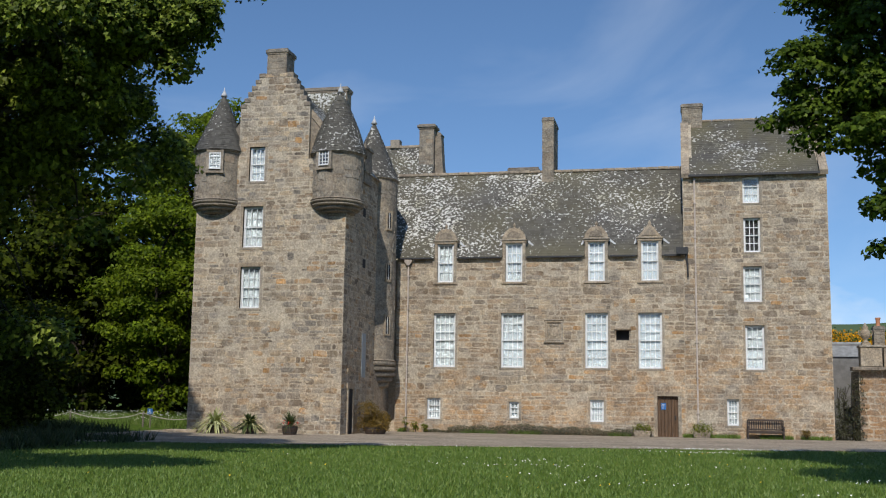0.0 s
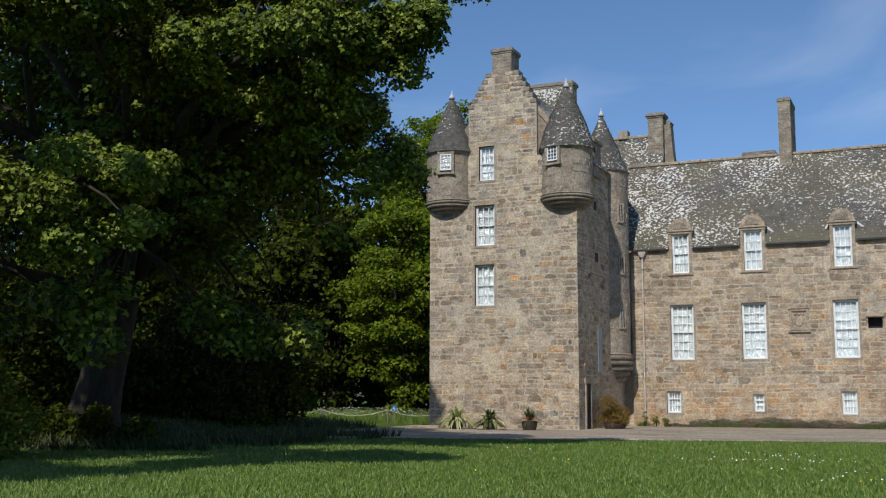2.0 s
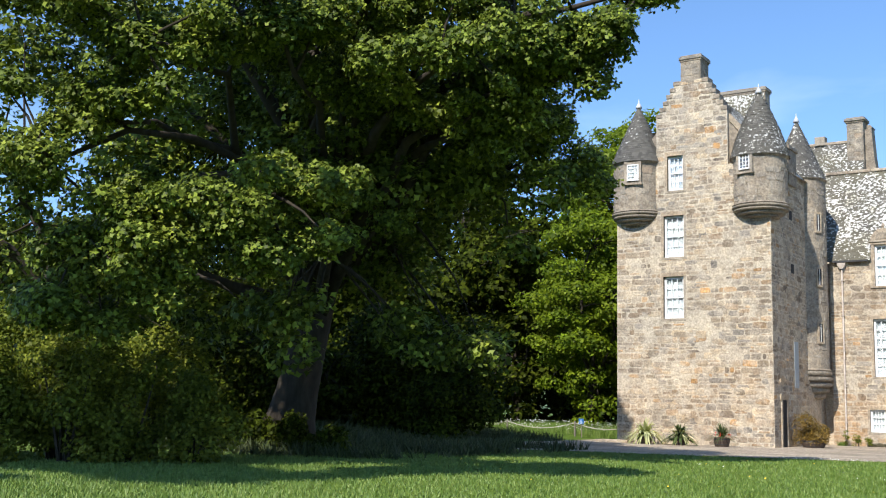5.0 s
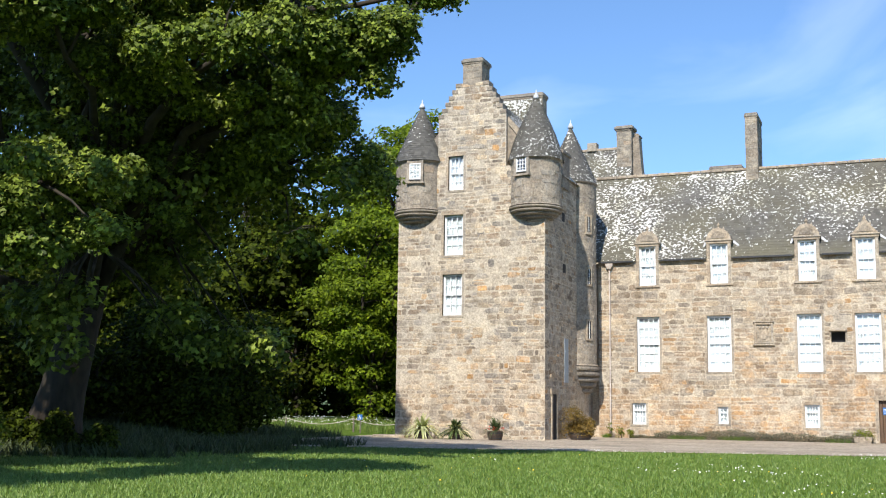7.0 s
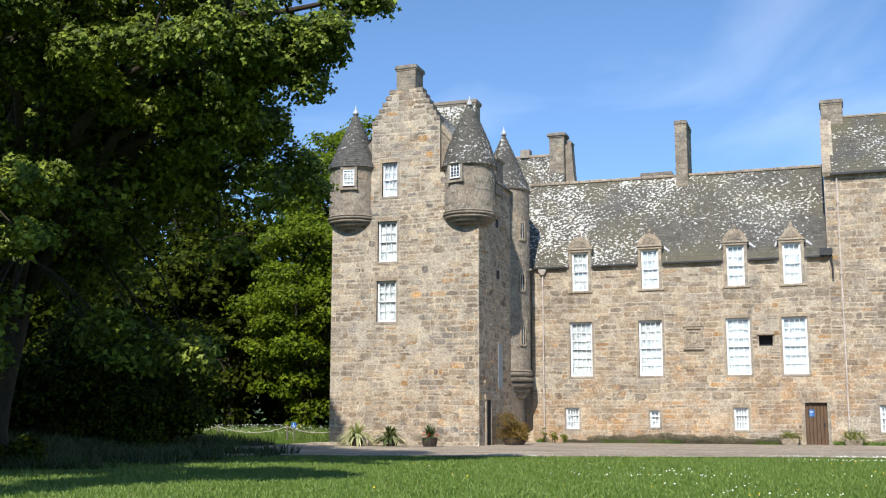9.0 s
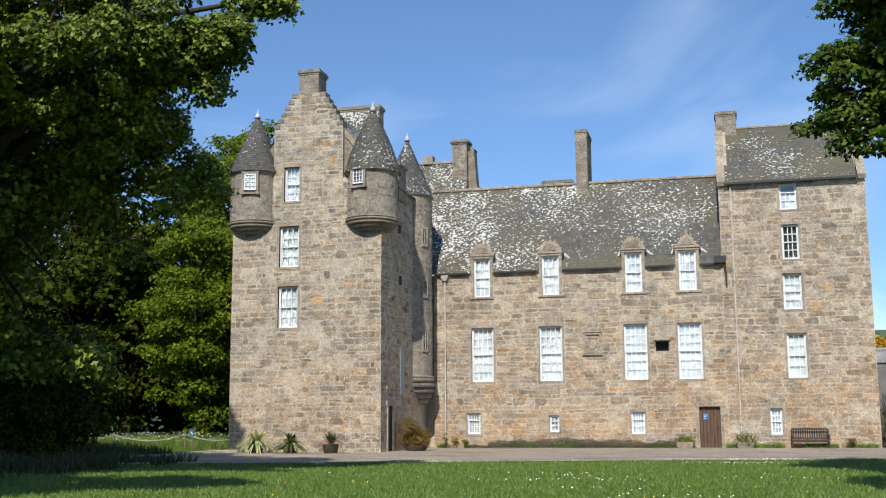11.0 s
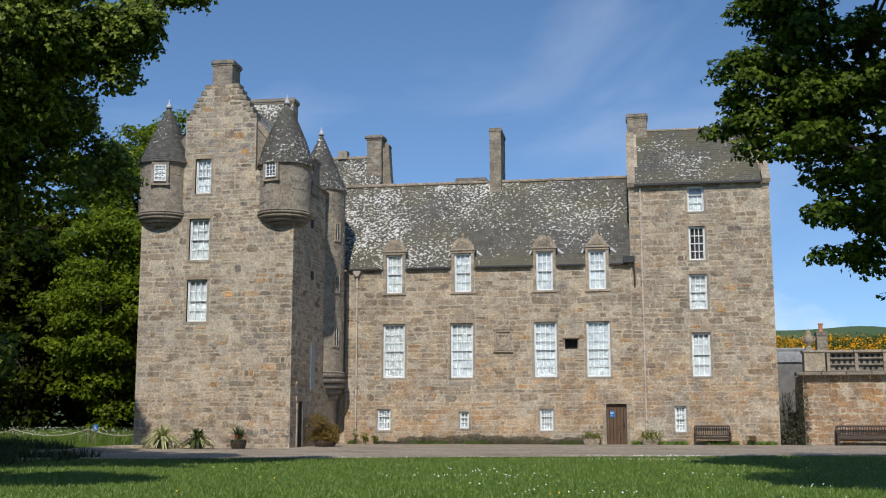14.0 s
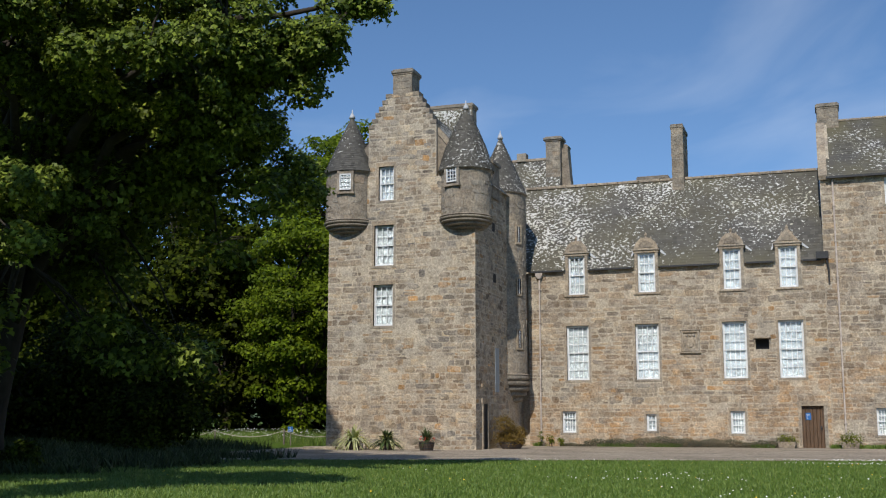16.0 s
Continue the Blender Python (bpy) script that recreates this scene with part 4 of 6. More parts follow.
eave, ridge = Vector((BX0 + 0.35, 57.7, 13.55)), Vector((BX0 + 0.35, 61.7, 17.4))
d = ridge - eave
up = d.normalized()
b = Build()
slates(b, eave, (1, 0, 0), up, (0, -up.z, up.y), BX1 - BX0 - 0.75, d.length, rng)
b.add([eave, eave + Vector((6.43, 0, 0)), ridge + Vector((6.43, 0, 0)), ridge], [(0, 1, 2, 3)])
b.add([ridge, ridge + Vector((6.43, 0, 0)), (BX1 - 0.4, 65.7, 13.6), (BX0 + 0.35, 65.7, 13.6)], [(0, 1, 2, 3)])
part("roof", b, SLATE_MOSS, block, "mossy slate roof with lichen spots", kind="stuff")
x = BX0 + 1.1
while x < BX1 - 0.9:
    b = Build()
    b.soft_box(x, x + 0.55, 61.58, 61.82, 17.34, 17.47, 0.03)
    part("ridge_stone", b, DRESSED, block)
    x += 0.57
for x, w_ in ((BX0 - 0.06, 0.42), (BX1 - 0.36, 0.42)):
    n_ = 9
    for k in range(n_):
        p0, p1 = Vector((0, 57.75, 13.5)).lerp(Vector((0, 61.3, 17.15)), k / n_), Vector((0, 57.75, 13.5)).lerp(Vector((0, 61.3, 17.15)), (k + 0.985) / n_)
        b = Build()
        b.prism_x([(p0.y, p0.z - 0.1), (p1.y, p1.z - 0.1), (p1.y - 0.1, p1.z + 0.12), (p0.y - 0.1, p0.z + 0.12)], x, x + w_)
        part("skew_stone", b, DRESSED, block)
b = Build()
b.box(BX0 + 0.3, BX1 - 0.35, 57.6, 57.72, 13.44, 13.55)
part("gutter", b, GUTTER, block)
chimney(block, 0.06, 1.12, 61.2, 62.3, 16.9, 18.3, 0.08, label="square gable chimney topped with orange lichen")
chimney(block, 6.62, 7.4, 61.2, 62.3, 16.9, 19.1, 0.06, label="tall gable chimney")
downpipe(block, 0.62, BY - 0.1, 0.3, 13.4, False, "pale cast-iron downpipe")
b = Build()
b.tube([(0.14, 57.78, 9.45), (0.16, 57.78, 9.2), (0.22, 57.8, 8.9), (0.23, 57.82, 8.2)], 0.05, 8)
b.box(-0.35, 0.25, 57.62, 57.9, 9.4, 9.75)
part("rain_shoe", b, GUTTER, block)

# ---- castle: rear wing behind the stair turret ----
rear = thing("castle_wing", "rear wing with a slate roof and stone chimney", "castle")
b = Build()
b.box(-23.0, -15.0, 64.5, 72, -0.3, 14.0)
part("wall", b, MORTAR, rear)
b = Build()
slates(b, (-20.5, 64.3, 14.0), (1, 0, 0), (0, 0.43, 0.9028), (0, -0.9028, 0.43), 5.4, 4.0, rng)
b.box(-20.5, -15.1, 64.45, 72, 13.6, 14.0)
b.add([(-20.5, 64.35, 14), (-15.1, 64.35, 14), (-15.1, 66.05, 17.58), (-20.5, 66.05, 17.58), (-15.1, 72, 14), (-20.5, 72, 14)], [(0, 1, 2, 3), (3, 2, 4, 5), (1, 4, 2)])
part("roof", b, SLATE, rear, "slate roof white with lichen", kind="stuff")
b = Build()
b.soft_box(-20.5, -16.0, 65.9, 66.2, 17.5, 17.68, 0.03)
b.soft_box(-18.0, -17.4, 65.8, 66.4, 17.5, 18.05, 0.03)
part("ridge_stones", b, DRESSED, rear)
chimney(rear, -16.0, -15.1, 65.4, 66.3, 13.5, 18.85, 0.14, label="broad-capped stone chimney")
b = Build()
b.prism([(-15.1, 13.5), (-14.25, 13.5), (-14.6, 16.4), (-14.72, 18.2), (-14.66, 18.3), (-14.8, 18.42), (-15.1, 18.42)], 65.8, 66.6)
part("chimney_breast", b, CHIMNEY_STONE, rear)

# ---- terrace beside the castle ----
terrace = thing("terrace", "rubble terrace wall carrying a pierced stone balustrade", "terrace")
WX0, WX1, WY = 8.42, 18.0, 58.0
rng = random.Random(21)
b = Build()
b.box(WX0, WX1, WY, 66, -0.3, 3.5)
wall = part("wall", b, WARM_MORTAR, terrace, "orange-stained rubble retaining wall")
lay_wall(courses(WX0, WX1, 0, 3.5, [], rng, 0.18, 0.40, 0.26, 0.66), WY, rng, TERRACE_PIECE, TERRACE_JOINED, wall, (WX0, 14.5, 0, 3.5))
joined_stones(courses(-66, -WY, 0, 3.5, [], rng), lambda a, c, p: (WX0 - p, -a, c), rng, STONE_JOINED, wall)
b = Build()
x = WX0 - 0.35
while x < WX1:
    b = Build()
    b.soft_box(x, x + 1.18, WY - 0.42, WY + 0.4, 3.48, 3.66, 0.03)
    part("cornice_stone", b, CHIMNEY_STONE, terrace)
    x += 1.2
b = Build()
b.soft_box(8.5, 9.5, WY - 0.22, WY + 0.5, 3.68, 4.62, 0.02)
b.soft_box(8.44, 9.56, WY - 0.28, WY + 0.55, 4.62, 4.74, 0.03)
part("pedestal", b, DRESSED, terrace, "square end pedestal")
x = 9.6
while x < WX1 - 1.4:
    b = Build()
    b.soft_box(x, x + 0.16, WY - 0.12, WY + 0.2, 3.68, 4.6, 0.02)
    part("baluster_post", b, DRESSED, terrace)
    for k in range(3):
        z = 3.68 + k * 0.31
        b = Build()
        b.soft_box(x + 0.16, x + 1.35, WY - 0.06, WY + 0.2, z, z + 0.07, 0.012)
        b.box(x + 0.16, x + 1.35, WY + 0.08, WY + 0.2, z + 0.07, z + 0.31)
        course = part("pierced_course", b, CHIMNEY_STONE, terrace, "stone shelf before a row of round holes")
        count = 4 if k else 3
        for i in range(count):
            mid = x + 0.755 + (i - (count - 1) / 2) * 0.27
            ring = [(mid + 0.075 * math.cos(math.pi * q / 6), z + 0.165 + 0.085 * math.sin(math.pi * q / 6)) for q in range(12)]
            # No hole is cut; a near-black disc gives its shade.
            b = Build()
            b.prism(ring, WY + 0.066, WY + 0.1)
            part("hole_shade_disc", b, DARK, course)
    x += 1.35
b = Build()
x = 9.56
while x < WX1:
    b = Build()
    b.soft_box(x, x + 1.33, WY - 0.17, WY + 0.27, 4.61, 4.75, 0.03)
    part("top_rail", b, DRESSED, terrace)
    x += 1.35
# A dark sheet in place of the shade behind the balustrade.
b = Build()
b.box(9.6, WX1, WY + 0.22, WY + 0.32, 3.68, 4.6)
part("parapet_back", b, SHADE_STONE, terrace, "dark sheet for the shade behind the piercings")
urn = thing("stone_urn", "lichened carved stone finial on the pedestal", "urn")
b = Build()
b.soft_box(8.62, 9.02, 58.0, 58.4, 4.74, 4.86, 0.02)
part("plinth", b, DRESSED, urn)
b = Build()
b.lathe(8.82, 58.2, [(0.2, 4.86), (0.12, 4.94), (0.08, 5.02), (0.2, 5.12), (0.25, 5.3), (0.22, 5.46), (0.13, 5.56), (0.16, 5.62), (0.08, 5.74), (0.02, 5.86)], 14)
part("bowl", b, DRESSED, urn, smooth=True)
b = Build()
for s in (-1, 1):
    b.tube([(8.82 + s * 0.22, 58.2, 5.2), (8.82 + s * 0.33, 58.2, 5.32), (8.82 + s * 0.3, 58.2, 5.48), (8.82 + s * 0.2, 58.2, 5.44)], 0.03, 6)
part("handle", b, DRESSED, urn)
lodge = thing("outbuilding", "grey harled outbuilding with a chimney behind the terrace", "outbuilding")
b = Build()
b.box(7.25, 9.2, 60.6, 65.9, -0.3, 4.3)
b.prism_x([(60.6, 4.3), (65.9, 4.3), (64.9, 5.1), (61.2, 5.0)], 7.25, 9.2)
part("wall", b, HARL, lodge)
b = Build()
b.add([(7.2, 60.5, 4.28), (9.25, 60.5, 4.28), (9.25, 61.3, 5.08), (7.2, 61.3, 5.08)], [(0, 1, 2, 3), (3, 2, 1, 0)])
part("lead_roof", b, LEAD, lodge)
chimney(lodge, 10.15, 10.7, 64.0, 64.6, 3.5, 6.1, 0.05, label="small stone chimney")
b = Build()
b.lathe(10.42, 64.3, [(0.13, 6.1), (0.11, 6.25), (0.12, 6.5), (0.15, 6.54), (0.14, 6.6)], 12)
part("chimney_pot", b, TERRACOTTA, lodge, "orange clay chimney pot")

# ---- ground ----
def lawn_edge(x):
    return 42.0 + 0.27 * (x + 2.5) + 0.3 * noise.noise((x * 0.35, 0.3, 0.7)) + 0.22 * noise.noise((x * 1.1, 0.9, 0.2))


GRASS, n, l, bs = material("mown grass")
big, mid, fine = noise_node(n, l, 0.22, 4.0), noise_node(n, l, 1.6, 5.0), noise_node(n, l, 22.0, 4.0)
c = ramp_node(n, l, big, [(0.3, (0.076, 0.130, 0.016)), (0.7, (0.118, 0.178, 0.028))])
c = mix_node(n, l, 1.0, c, ramp_node(n, l, mid, [(0.3, (0.72, 0.78, 0.7)), (0.7, (1.25, 1.2, 1.1))]), 'MULTIPLY')
c = mix_node(n, l, 1.0, c, ramp_node(n, l, fine, [(0.3, (0.55, 0.6, 0.5)), (0.7, (1.4, 1.35, 1.3))]), 'MULTIPLY')
l.new(c, bs.inputs["Base Color"])
bs.inputs["Roughness"].default_value = 0.85
bs.inputs["Specular IOR Level"].default_value = 0.2
bump_node(n, l, bs, fine, 0.8, 0.05)
GRAVEL, n, l, bs = material("worn brown gravel")
wide, small_, fine = noise_node(n, l, 0.5, 5.0, (0.6, 1.6, 1)), noise_node(n, l, 1.6, 6.0, (1, 0.6, 1)), noise_node(n, l, 14.0, 6.0, (1, 0.4, 1))
c = ramp_node(n, l, wide, [(0.3, (0.215, 0.172, 0.128)), (0.5, (0.330, 0.272, 0.208)), (0.7, (0.420, 0.350, 0.268))])
c = mix_node(n, l, range_node(n, l, small_, 0.56, 0.70, 0, 0.55), c, (0.15, 0.14, 0.07))
c = mix_node(n, l, 1.0, c, ramp_node(n, l, fine, [(0.3, (0.52, 0.52, 0.52)), (0.7, (1.45, 1.44, 1.40))]), 'MULTIPLY')
l.new(c, bs.inputs["Base Color"])
bs.inputs["Roughness"].default_value = 0.95
bump_node(n, l, bs, fine, 0.8, 0.03)
SOIL = simple("shaded leaf litter", (0.035, 0.030, 0.018), 0.95, 0, 0.4, 4.0, 0.5)

b = Build()
xs = [-3000, -600, -150] + [-80 + 2.5 * k for k in range(53)] + [120, 500, 3000]
ys = [-800, -100, -20] + [0 + 2.5 * k for k in range(37)] + [140, 300, 800, 4000]


def land(x, y):
    """Almost level; a low bank under the trees."""
    z = 0.0
    if -75 < x < -25 and 24 < y < 85:
        z += 0.7 * min(1, (-25 - x) / 9) * min(1, (y - 24) / 8)
    return z - 0.02


b.v = [(x, y, land(x, y)) for y in ys for x in xs]
nx = len(xs)
b.f = [(j * nx + i, j * nx + i + 1, (j + 1) * nx + i + 1, (j + 1) * nx + i) for j in range(len(ys) - 1) for i in range(nx - 1)]
tagged(part("ground", b, GRASS, smooth=True), "green mown lawn with daisies", "lawn", kind="structure")
b = Build()
row = [-29 + 0.5 * k for k in range(110)]
for x in row:
    b.add([(x, lawn_edge(x), 0.0), (x, lawn_edge(x) + 0.05, 0.02), (x, lawn_edge(x) + 0.4, 0.03), (x, (52.0 if x < TX0 else 59.0), 0.045)], [])
for i in range(len(row) - 1):
    for k in range(3):
        a = i * 4 + k
        b.f.append((a, a + 4, a + 5, a + 1))
tagged(part("gravel_drive", b, GRAVEL), "worn grey-brown gravel drive before the castle", "drive", kind="structure")

# ---- hills beyond ----
HILL, n, l, bs = material("far pasture and gorse")
c = ramp_node(n, l, noise_node(n, l, 0.004, 4.0), [(0.35, (0.058, 0.105, 0.028)), (0.65, (0.088, 0.125, 0.042))])
l.new(c, bs.inputs["Base Color"])
bs.inputs["Roughness"].default_value = 0.95
b = Build()
hx = [-1500 + 75 * k for k in range(61)]
hy = [700 + 100 * k for k in range(16)]


def hill(x, y):
    s = x / y
    crest = 0.0715 + 0.009 * math.exp(-((s - 0.197) / 0.045) ** 2) + 0.004 * math.sin(s * 23)
    return y * crest * min(1.0, (y - 690) / 800) + 8 * noise.noise((x * 0.003, y * 0.003, 0)) * min(1, (y - 690) / 800) * (y < 1400)


b.v = [(x, y, hill(x, y)) for y in hy for x in hx]
nx = len(hx)
b.f = [(j * nx + i, j * nx + i + 1, (j + 1) * nx + i + 1, (j + 1) * nx + i) for j in range(len(hy) - 1) for i in range(nx - 1)]
tagged(part("backdrop", b, HILL, smooth=True), "green pasture hill on the horizon", "hill", kind="structure")
b = Build()
gx = [10 + 5 * k for k in range(29)]
gy = [190 + 12 * k for k in range(11)]
b.v = [(x, y, (y - 190) * 0.125 + 6.0 + 1.0 * noise.noise((x * 0.05, y * 0.05, 2))) for y in gy for x in gx]
nx = len(gx)
b.f = [(j * nx + i, j * nx + i + 1, (j + 1) * nx + i + 1, (j + 1) * nx + i) for j in range(len(gy) - 1) for i in range(nx - 1)]
b.add([(10, 190, 6), (150, 190, 6), (150, 189, -1), (10, 189, -1)], [(0, 1, 2, 3)])
tagged(part("hillside", b, HILL, smooth=True), "green hillside under the gorse", "hillside", kind="structure")


# ---- foliage ----
def leaf_material(name, dark, light, through=0.35, gloss=0.35):
    m, n, l, b = material(name)
    rnd = n.new("ShaderNodeNewGeometry").outputs["Random Per Island"]
    c = ramp_node(n, l, rnd, [(0.0, tuple(v * 0.8 for v in dark)), (0.5, tuple(0.6 * v + 0.4 * w for v, w in zip(dark, light))), (0.85, light), (1.0, tuple(v * 1.4 for v in light))])
    patch = noise_node(n, l, 0.5, 3.0)
    c = mix_node(n, l, 1.0, c, ramp_node(n, l, patch, [(0.35, (0.8, 0.85, 0.8)), (0.65, (1.2, 1.12, 1.0))]), 'MULTIPLY')
    l.new(c, b.inputs["Base Color"])
    b.inputs["Roughness"].default_value = 0.5
    b.inputs["Specular IOR Level"].default_value = gloss
    t, mix = n.new("ShaderNodeBsdfTranslucent"), n.new("ShaderNodeMixShader")
    warm = mix_node(n, l, 1.0, c, (1.25, 1.3, 0.6), 'MULTIPLY')
    l.new(warm, t.inputs["Color"])
    mix.inputs[0].default_value = through
    l.new(b.outputs[0], mix.inputs[1])
    l.new(t.outputs[0], mix.inputs[2])
    l.new(mix.outputs[0], n["Material Output"].inputs["Surface"])
    return m


SYCAMORE = leaf_material("sycamore leaves", (0.034, 0.056, 0.006), (0.190, 0.240, 0.036), 0.15, 0.16)
SYCAMORE_FAR = leaf_material("deep green sycamore leaves", (0.030, 0.060, 0.006), (0.100, 0.150, 0.018), 0.25, 0.12)
BEECH = leaf_material("young beech leaves", (0.066, 0.106, 0.006), (0.162, 0.220, 0.014), 0.36, 0.12)
# The wood's deep shade is put into this very dark leaf colour.
WOOD_LEAF = leaf_material("woodland leaves darkened for shade", (0.012, 0.019, 0.002), (0.062, 0.082, 0.008), 0.2, 0.04)
SHRUB_LEAF = leaf_material("shrub leaves", (0.070, 0.092, 0.012), (0.185, 0.208, 0.030), 0.3, 0.1)
BARK = simple("grey-brown bark", (0.033, 0.025, 0.016), 0.95, 0, 0.5, 5.0, 0.9, (1, 1, 0.35))

LEAF_LOBED = np.array([(0, -0.45, 0), (0.55, -0.08, 0.06), (0.2, 0.14, 0.0), (0, 0.6, -0.05), (-0.2, 0.14, 0.0), (-0.55, -0.08, 0.06)])
LEAF_OVAL = np.array([(0, -0.5, 0), (0.3, -0.05, 0.05), (0, 0.5, -0.03), (-0.3, -0.05, 0.05)])


def leaves(name, points, normals, sizes, shape, material_, parent, r, label="", kind="stuff"):
    """Many separate leaves as one mesh."""
    count, k = len(points), len(shape)
    nrm = normals / np.linalg.norm(normals, axis=1, keepdims=True)
    t = r.normal(size=(count, 3))
    t -= nrm * (t * nrm).sum(1, keepdims=True)
    t /= np.linalg.norm(t, axis=1, keepdims=True)
    s = np.cross(nrm, t)
    v = points[:, None, :] + sizes[:, None, None] * (shape[None, :, 0:1] * s[:, None] + shape[None, :, 1:2] * t[:, None] + shape[None, :, 2:3] * nrm[:, None])
    me = bpy.data.meshes.new(name)
    me.vertices.add(count * k)
    me.vertices.foreach_set("co", v.reshape(-1).astype(np.float32))
    me.loops.add(count * k)
    me.loops.foreach_set("vertex_index", np.arange(count * k, dtype=np.int32))
    me.polygons.add(count)
    me.polygons.foreach_set("loop_start", np.arange(0, count * k, k, dtype=np.int32))
    me.polygons.foreach_set("loop_total", np.full(count, k, dtype=np.int32))
    me.materials.append(material_)
    me.update(calc_edges=True)
    me.validate()
    ob = new(name, me)
    ob.parent = parent
    return tagged(ob, label, kind=kind)


def clump_leaves(clumps, per_m2, r, flat=0.62, spread=0.55):
    """Points and normals of leaves over the upper shells of uneven clumps (x, y, z, radius)."""
    pts, nrm = [], []
    for x, y, z, rad in clumps:
        m = int(per_m2 * rad * rad * 6)
        d = r.normal(size=(m, 3))
        d[:, 2] += 0.35
        d /= np.linalg.norm(d, axis=1, keepdims=True)
        ph = r.uniform(0, 6, 6)
        lump = 1 + 0.2 * np.sin(3.1 * d[:, 0] + ph[0]) * np.cos(2.7 * d[:, 1] + ph[1]) + 0.16 * np.sin(6.3 * d[:, 0] + 5 * d[:, 2] + ph[2]) + 0.12 * np.sin(9 * d[:, 1] + 7 * d[:, 2] + ph[3])
        rr = rad * lump * (spread + (1 - spread) * r.random(m) ** 0.6) * np.where(r.random(m) < 0.06, 1.15, 1.0)
        p = d * rr[:, None]
        p[:, 2] *= flat
        p[:, 2] -= 0.1 * (p[:, 0] ** 2 + p[:, 1] ** 2) / rad
        pts.append(p + (x, y, z))
        nrm.append(d * 0.6 + r.normal(size=(m, 3)) * 0.45 + (0, -0.40, 0.5))
    return np.concatenate(pts), np.concatenate(nrm)


def limb(b, start, end, r0, r1, r, sag=0.12, n=7):
    """A crooked tapering branch; returns its points."""
    s, e = np.array(start, float), np.array(end, float)
    length = np.linalg.norm(e - s)
    pts = []
    off = r.normal(size=3) * length * 0.06
    for i in range(n):
        t = i / (n - 1)
        p = s + (e - s) * t + off * math.sin(math.pi * t) + np.array((0, 0, length * sag * math.sin(math.pi * t)))
        if 0 < i < n - 1:
            p = p + r.normal(size=3) * length * 0.018
        pts.append(tuple(p))
    b.tube(pts, [r0 + (r1 - r0) * (i / (n - 1)) ** 0.8 for i in range(n)], 8 if r0 > 0.07 else 5)
    return pts


def tree(name, label, base, trunk_r, fork, boughs, clumps, material_, leaf, shape, per_m2, seed, group="", flat=0.62, trunk_lean=(0, 0), inner=(), inner_leaf=0.16, inner_per=70, above=()):
    """A broadleaf tree: flared trunk, limbs to each bough (x, y, z), twigs into the clumps, a crown of single leaves;
    above: unseen clumps added to cast shade.
    """
    r = np.random.default_rng(seed)
    t = thing(name, label, "tree", group)
    b = Build()
    bx, by, bz = base
    zs = [-0.3, 0.15, 0.6, 1.4, fork * 0.6, fork]
    b.tube([(bx + trunk_lean[0] * z / fork, by + trunk_lean[1] * z / fork, bz + z) for z in zs], [trunk_r * f for f in (1.75, 1.5, 1.28, 1.12, 1.0, 0.9)], 14)
    head = (bx + trunk_lean[0], by + trunk_lean[1], bz + fork)
    part("trunk", b, BARK, t, smooth=True)
    tips = []
    for e in boughs:
        b = Build()
        root = (head[0], head[1], bz + fork * r.uniform(0.75, 1.0))
        pts = limb(b, root, e, trunk_r * r.uniform(0.35, 0.5), 0.05, r)
        tips += pts[2:]
        part("limb", b, BARK, t, smooth=True)
    tips = np.array(tips)
    b = Build()
    for c in list(clumps) + list(inner) + list(above):
        k = np.argsort(((tips - np.array(c[:3])) ** 2).sum(1))[0]
        limb(b, tips[k], (c[0], c[1], c[2] - 0.1 * c[3]), 0.06, 0.015, r, 0.05, 5)
    part("branchwork", b, BARK, t, smooth=True, kind="stuff")
    p, q = clump_leaves(clumps, per_m2, r, flat)
    keep = p[:, 2] > bz + 0.3
    p, q = p[keep], q[keep]
    leaves("crown", p, q, r.uniform(0.7, 1.25, len(p)) * leaf, shape, material_, t, r)
    if len(inner):
        p, q = clump_leaves(inner, inner_per, r, flat)
        # Clumps out of view, added only to shade what lies below and behind.
        if len(above):
            pa, qa = clump_leaves(above, 25, r, flat)
            leaves("unseen_shade_crown", pa, qa, r.uniform(0.7, 1.25, len(pa)) * 0.36, shape, material_, t, r)
        leaves("inner_crown", p, q, r.uniform(0.7, 1.25, len(p)) * inner_leaf, shape, material_, t, r)
    return t


def crown_clumps(centre, radii, count, size, seed, low=-0.75, shell=0.55):
    """Clumps spread through the outer part of an ellipsoid."""
    r = np.random.default_rng(seed)
    out = []
    while len(out) < count:
        d = r.normal(size=3)
        d /= np.linalg.norm(d)
        if d[2] < low:
            continue
        f = shell + (1 - shell) * r.random() ** 0.7
        out.append((centre[0] + d[0] * radii[0] * f, centre[1] + d[1] * radii[1] * f, centre[2] + d[2] * radii[2] * f, size * r.uniform(0.65, 1.3)))
    return out


def around(points, count, spread, size, seed):
    """Clumps scattered round the ends of boughs."""
    r = np.random.default_rng(seed)
    out = []
    for x, y, z in points:
        for _ in range(count):
            o = r.normal(size=3) * spread
            out.append((x + o[0], y + o[1], z + o[2] * 0.6, size * r.uniform(0.6, 1.25)))
    return out

